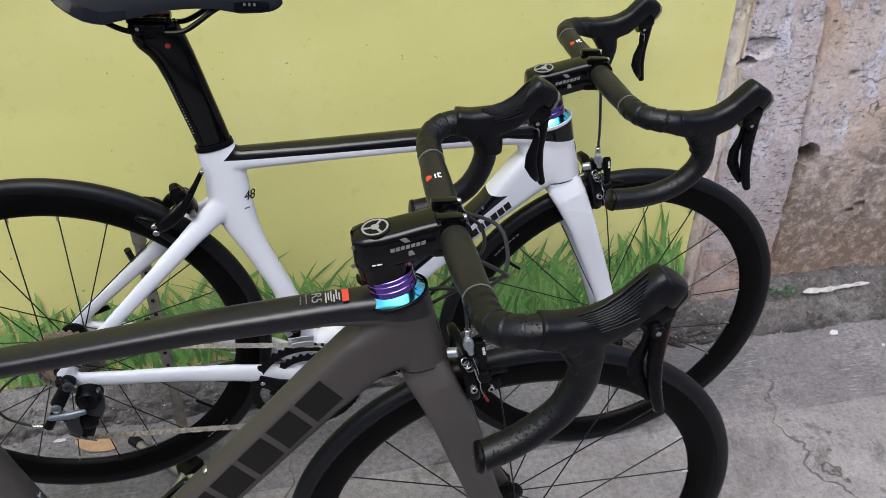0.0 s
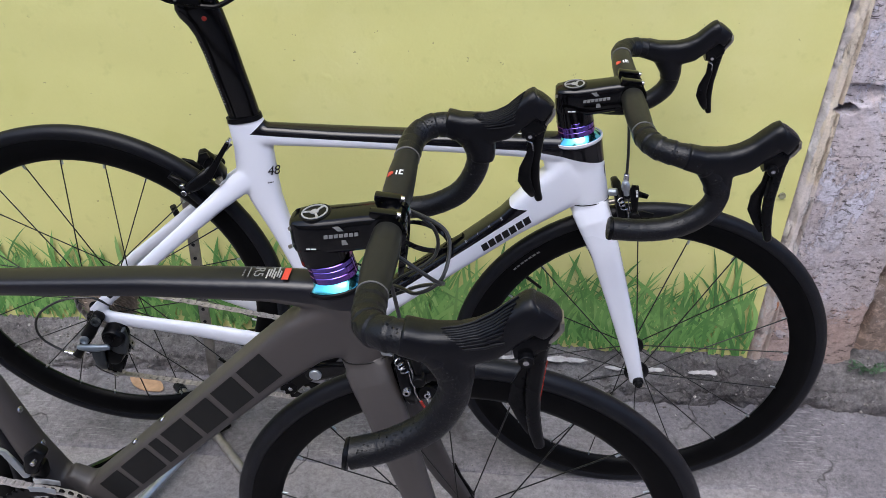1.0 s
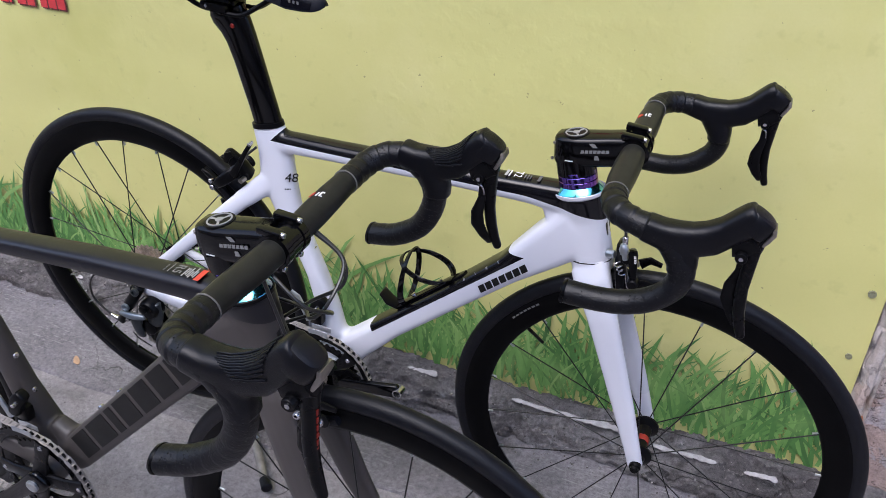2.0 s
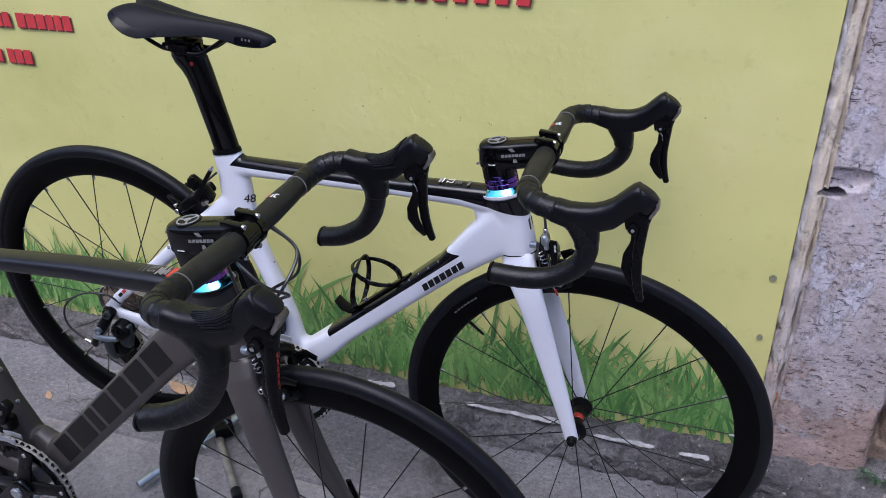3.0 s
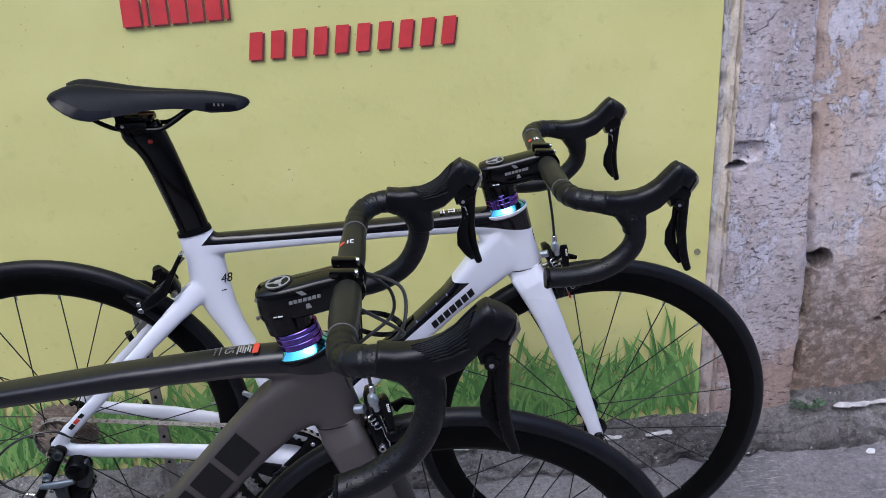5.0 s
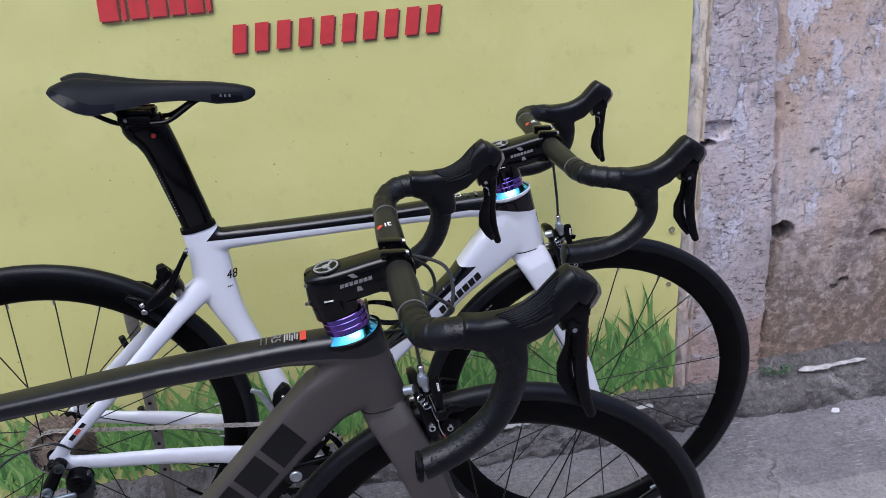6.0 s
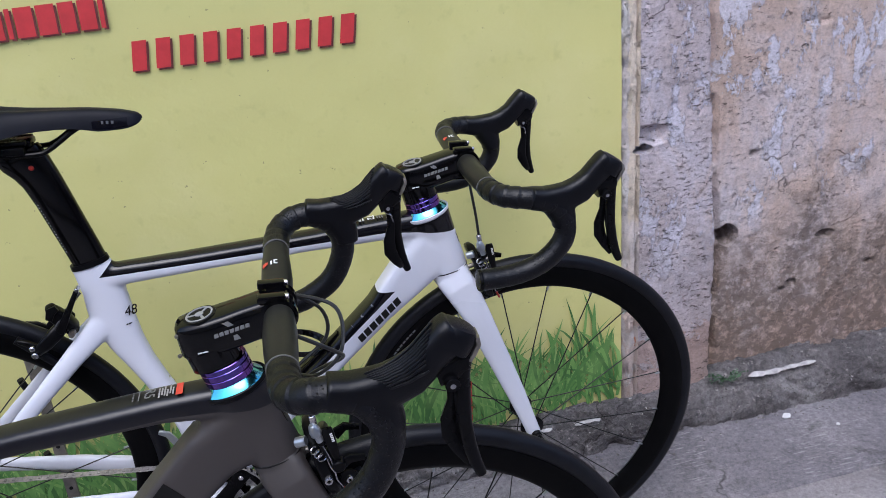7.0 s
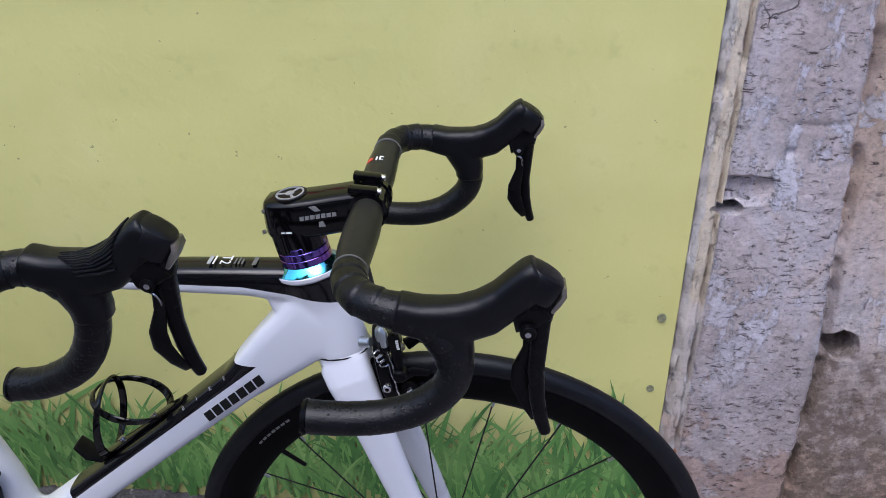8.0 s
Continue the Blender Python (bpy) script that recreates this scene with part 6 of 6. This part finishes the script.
# crumbs of mortar and grit on the footing and in the joint with the lane
def grit():
    rng = random.Random(21)
    m, nt, b = nodes_of("grit")
    geo = nt.nodes.new("ShaderNodeNewGeometry")
    c = ramp(nt, geo.outputs["Random Per Island"], [(0.0, (0.05, 0.045, 0.042)), (0.45, (0.15, 0.135, 0.13)), (0.8, (0.27, 0.25, 0.24)), (1.0, (0.5, 0.48, 0.47))])
    nt.links.new(mix(nt, math_node(nt, "MULTIPLY", noise_of(nt, 300.0, 3.0), 0.5), c, (0.10, 0.09, 0.085)), b.inputs["Base Color"])
    b.inputs["Roughness"].default_value = 0.9
    g = Geo()
    for k in range(1500):
        x = rng.uniform(-1.3, 1.9)
        if k % 5 < 3:
            t = rng.uniform(0.6, 5.6)
            p = Vector(footing_at(x, t))
            r = rng.uniform(0.0012, 0.0045) * (1.5 if rng.random() < 0.06 else 1.0)
        elif k % 5 == 3:
            p = Vector((x, 1.322 - abs(rng.gauss(0, 0.02)), 0.003))
            r = rng.uniform(0.001, 0.0035)
        else:
            p = Vector((x, rng.uniform(0.2, 1.3), 0.0))
            p.z = 0.003 if p.y > 1.1 else 0.0
            r = rng.uniform(0.0008, 0.0024)
        base = len(g.v)
        turn = rng.uniform(0, 6.28)
        for i in range(5):
            q = turn + i * 1.257
            g.v.append(tuple(p + Vector((math.cos(q) * r * rng.uniform(0.7, 1.3), math.sin(q) * r * rng.uniform(0.7, 1.3), -r * 0.2))))
        for i in range(5):
            q = turn + 0.6 + i * 1.257
            g.v.append(tuple(p + Vector((math.cos(q) * r * rng.uniform(0.4, 0.8), math.sin(q) * r * rng.uniform(0.4, 0.8), r * rng.uniform(0.35, 0.7)))))
        for i in range(5):
            j = (i + 1) % 5
            g.f += [(base + i, base + j, base + 5 + i), (base + j, base + 5 + j, base + 5 + i)]
        g.f.append(tuple(base + 5 + i for i in range(5)))
    ob = new("grit", g.mesh("grit", m, 30))
    return tagged(ob, "grey mortar crumbs and grit along the wall", "grit", kind="stuff")


grit()


# ---- mural grass along the foot of the wall ----
def grass_paint():
    m, nt, b = nodes_of("mural_grass_paint")
    geo = nt.nodes.new("ShaderNodeNewGeometry")
    c = ramp(nt, geo.outputs["Random Per Island"], [(0.0, (0.050, 0.125, 0.036)), (0.3, (0.090, 0.215, 0.055)), (0.6, (0.148, 0.315, 0.082)), (0.85, (0.215, 0.39, 0.105)), (1.0, (0.32, 0.46, 0.165))])
    c = mix(nt, math_node(nt, "MULTIPLY", noise_of(nt, 40.0, 4.0), 0.45), c, (0.06, 0.16, 0.04))
    pale = ramp(nt, noise_of(nt, 9.0, 3.0), [(0.48, (0, 0, 0)), (0.66, (1, 1, 1))])
    c = mix(nt, math_node(nt, "MULTIPLY", pale, 0.4), c, (0.26, 0.42, 0.13))
    nt.links.new(c, b.inputs["Base Color"])
    b.inputs["Roughness"].default_value = 0.6
    b.inputs["Specular IOR Level"].default_value = 0.3
    return m


def mural_grass():
    rng = random.Random(5)
    g = Geo()
    def blade(x, z, length, lean, width, depth, bend):
        n = 5
        left, right = [], []
        for k in range(n + 1):
            t = k / n
            cx = x + lean * length * t + bend * length * t * t
            cz = z + length * t * (1 - 0.25 * abs(bend) * t)
            w = width * (0.55 + 0.9 * t) * (1 - t) ** 0.7 if t > 0.35 else width * (0.55 + 0.9 * t) * 0.74
            dx, dz = lean + 2 * bend * t, 1.0
            L = math.hypot(dx, dz)
            left.append((cx - w * dz / L, depth, cz + w * dx / L))
            right.append((cx + w * dz / L, depth, cz - w * dx / L))
        base = len(g.v)
        g.v += left + right
        g.f += [(base + k, base + n + 1 + k, base + n + 2 + k, base + k + 1) for k in range(n)]
    for layer in range(4):
        x = -2.4
        while x < EDGE_X - 0.006:
            clump = 0.75 + 0.35 * fine(x * 3.1, layer * 5.0, 2.0, 3) + 0.12 * fine(x * 11, 1.0, 4.0, 2)
            z = rng.uniform(0.055, 0.10) + layer * rng.uniform(0.0, 0.042)
            length = rng.uniform(0.09, 0.235) * max(0.45, clump)
            lean, bend = rng.gauss(0, 0.35), rng.gauss(0, 0.35)
            tip = x + lean * length + bend * length
            if tip < EDGE_X - 0.004:
                blade(x, z, length, lean, rng.uniform(0.0030, 0.0095), WALL_Y - 0.0045 - rng.random() * 0.003, bend)
            x += rng.expovariate(1.0) * 0.0052
    ob = new("mural_grass", g.mesh("mural_grass", grass_paint(), 80))
    return tagged(ob, "green grass painted flat along the wall's foot", "mural", kind="stuff")


mural_grass()

# ---- painted writing on the wall, kept as plain bars ----
RED = plain("red_sign_paint", (0.50, 0.036, 0.040), 0.55, 0, 0.12, 40)
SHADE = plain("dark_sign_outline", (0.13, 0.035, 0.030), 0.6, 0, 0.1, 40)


def sign(name, label, x, z, height, widths, gap, slant):
    s = thing(name, pose(x, WALL_Y, z), label, "wall sign", "painted signs")
    flat = Matrix.Rotation(radians(90), 4, "X")
    bars(s, "stroke_shadow", SHADE, Matrix.Translation((0.0035, -0.0038, -0.0035)) @ flat, widths, height, gap, slant, 0.0006)
    bars(s, "stroke", RED, Matrix.Translation((0, -0.0048, 0)) @ flat, widths, height, gap, slant, 0.0006)
    return s


sign("painted_sign", "ten red slanted bars with a dark edge on yellow paint", 0.002, 1.006, 0.052, [0.025] * 10, 0.0165, 0.010)
sign("painted_sign", "short row of red bars with a dark edge", -0.222, 1.087, 0.050, [0.034, 0.008, 0.030, 0.030, 0.026, 0.028, 0.008], 0.006, 0.004)
sign("painted_sign", "row of red bars beside the white bicycle's saddle", -0.940, 0.892, 0.034, [0.022, 0.020, 0.020, -0.012, 0.026, 0.026, 0.024, 0.020, 0.020, 0.022], 0.0045, 0.001)
sign("painted_sign", "lower short row of red bars", -1.030, 0.803, 0.034, [0.024, 0.006, -0.010, 0.026, 0.022, -0.010, 0.020, 0.022, 0.022], 0.0045, 0.001)

# ---- small things on the ground and footing ----
PAINT_SPILL = plain("pale_plaster_smear", (0.36, 0.345, 0.345), 0.85, 0, 0.3, 70, 0.003, 160)


def smear(x0, x1, y, z, w, seed):
    """A thin ragged film of dried plaster lying on the footing's slope."""
    rng = random.Random(seed)
    n = max(12, int((x1 - x0) / 0.004))
    up, low = [], []
    for k in range(n + 1):
        t = k / n
        x = (x1 - x0) * t
        h = w * min(1.0, math.sqrt(10 * t), math.sqrt(10 * (1 - t))) * (0.35 + 0.9 * abs(fine(x * 22 + seed, 0.0, 1.0, 4)))
        mid = 0.006 * fine(x * 8 + seed, 3.0, 0.0, 2)
        up.append((x, mid + h + rng.uniform(0, 0.0015)))
        low.append((x, mid - h * 0.8 - rng.uniform(0, 0.0025)))
    ob = new("plaster_smear", Geo().plate(low + up[::-1], 0.003, Matrix()).mesh("plaster_smear", PAINT_SPILL, 60))
    ob.matrix_world = pose(x0, y, z, 24, 0, 0)
    return tagged(ob, "whitish smear of dried plaster on the footing", "plaster smear", "plaster smears")


smear(0.285, 0.56, 1.380, 0.066, 0.008, 1)
smear(0.60, 0.735, 1.368, 0.062, 0.008, 2)
smear(0.79, 0.855, 1.366, 0.062, 0.008, 3)
smear(0.02, 0.10, 1.385, 0.066, 0.007, 4)
smear(1.245, 1.43, 1.375, 0.088, 0.008, 5)
smear(-1.05, -0.96, 1.375, 0.064, 0.008, 6)


def flake(name, label, category, material, x, y, size, turn, seed, lift=0.0046, group=""):
    rng = random.Random(seed)
    n = 9
    out = []
    for k in range(n):
        a = 2 * math.pi * k / n
        r = rng.uniform(0.75, 1.1)
        out.append((size[0] * r * math.cos(a), size[1] * r * math.sin(a)))
    ob = new(name, Geo().plate(out, size[2], Matrix()).mesh(name, material))
    ob.matrix_world = pose(x, y, lift, rng.uniform(-3, 3), rng.uniform(-3, 3), turn)
    return tagged(ob, label, category, group)


CARD = plain("tan_card", (0.40, 0.25, 0.15), 0.7, 0, 0.2, 60)
CHIP = plain("white_chip", (0.55, 0.55, 0.56), 0.8, 0, 0.1, 60)


def insole(x, y, turn):
    """A flat tan insole-shaped piece of card."""
    out = []
    for k in range(28):
        a = 2 * math.pi * k / 28
        l = 0.050 * math.cos(a)
        out.append((l, (0.0165 - 0.005 * math.cos(2 * a + 0.6) + 0.004 * math.cos(a)) * math.sin(a)))
    ob = new("card_insole", Geo().plate(out, 0.002, Matrix()).mesh("card_insole", CARD))
    ob.matrix_world = pose(x, y, 0.0058, 0, 0, turn)
    return tagged(ob, "tan insole-shaped card lying flat on the lane", "insole")


insole(-0.470, 1.280, -22)
flake("card_scrap", "small tan scrap of card on the lane", "scrap", CARD, -0.785, 1.147, (0.020, 0.008, 0.002), -35, 3)
flake("paper_scrap", "small white paper scrap beside the insole", "scrap", CHIP, -0.550, 1.308, (0.013, 0.005, 0.001), 8, 5)
flake("plaster_chip", "flat white plaster chip by the footing", "plaster chip", CHIP, 1.308, 1.300, (0.014, 0.010, 0.003), 20, 7)
flake("plaster_chip", "tiny white plaster crumb on the lane", "plaster chip", CHIP, 1.40, 1.235, (0.005, 0.004, 0.003), 60, 8)

# filled plug holes in the yellow paint, a scrap of bare brick and a weed at the pier's foot
PLUG = plain("grey_filler", (0.20, 0.20, 0.12), 0.8, 0, 0.3, 200)
for x, z, r in ((0.913, 0.503, 0.0075), (0.911, 0.361, 0.0065)):
    ob = new("wall_plug", Geo().lathe([(r, -0.003), (r * 0.95, 0.0045), (r * 0.5, 0.0040), (0.0, 0.0032)], 14, (0, 0, 0), (0, -1, 0)).mesh("wall_plug", PLUG))
    ob.matrix_world = pose(x, WALL_Y, z)
    tagged(ob, "round grey filled plug in the yellow wall", "wall plug", "wall plugs")

BRICK = plain("orange_brick", (0.36, 0.16, 0.085), 0.9, 0, 0.35, 60, 0.003, 160)
for x, z, sx, sz in ((0.964, 0.222, 0.020, 0.030), (0.955, 0.168, 0.014, 0.022), (1.196, 0.452, 0.020, 0.016)):
    ob = new("brick", Geo().box((0, 0, 0), (sx, 0.030, sz), Matrix.Rotation(0.12, 4, "Y"), 0.004).mesh("brick", BRICK))
    ob.matrix_world = pose(x, WALL_Y + (0.006 if x < 1 else 0.078), z, 4, 0, 0)
    tagged(ob, "scrap of bare orange brick in the broken plaster", "brick", "bare bricks")

LEAF = plain("weed_leaf", (0.055, 0.105, 0.052), 0.7, 0, 0.4, 90)
weed = thing("weed", pose(1.198, 1.392, 0.080), "small dusty green weed growing at the pier's foot", "weed")
rng = random.Random(11)
for k in range(16):
    a = rng.uniform(2.6, 6.8)
    d = Vector((math.cos(a), 0.8 * math.sin(a), rng.uniform(0.25, 0.9))).normalized()
    l = rng.uniform(0.022, 0.060)
    tip = d * l - Vector((0, 0, l * 0.25))
    part("stalk", Geo().tube([(0, 0, -0.004), tuple(d * l * 0.55), tuple(tip)], 0.0007, 6, 4), LEAF, weed)
    for j in range(5):
        f = 0.35 + 0.65 * j / 4
        base = (d * l * 0.55).lerp(tip, max(0.0, f * 2 - 1)) if f > 0.5 else d * l * 0.55 * f * 2
        q = Vector((rng.gauss(0, 1), rng.gauss(-0.3, 0.8), rng.gauss(0.3, 0.6))).normalized()
        size = rng.uniform(0.006, 0.013)
        w = q.cross(Vector((0, 0.3, 1))).normalized() * size * 0.32
        g = Geo()
        g.v = [tuple(base), tuple(base + q * size * 0.5 + w), tuple(base + q * size), tuple(base + q * size * 0.5 - w), tuple(base + q * size * 0.5 - Vector((0, 0, 0.0012)))]
        g.f = [(0, 4, 1), (1, 4, 2), (2, 4, 3), (3, 4, 0)]
        part("leaf", g, LEAF, weed, "", 60)
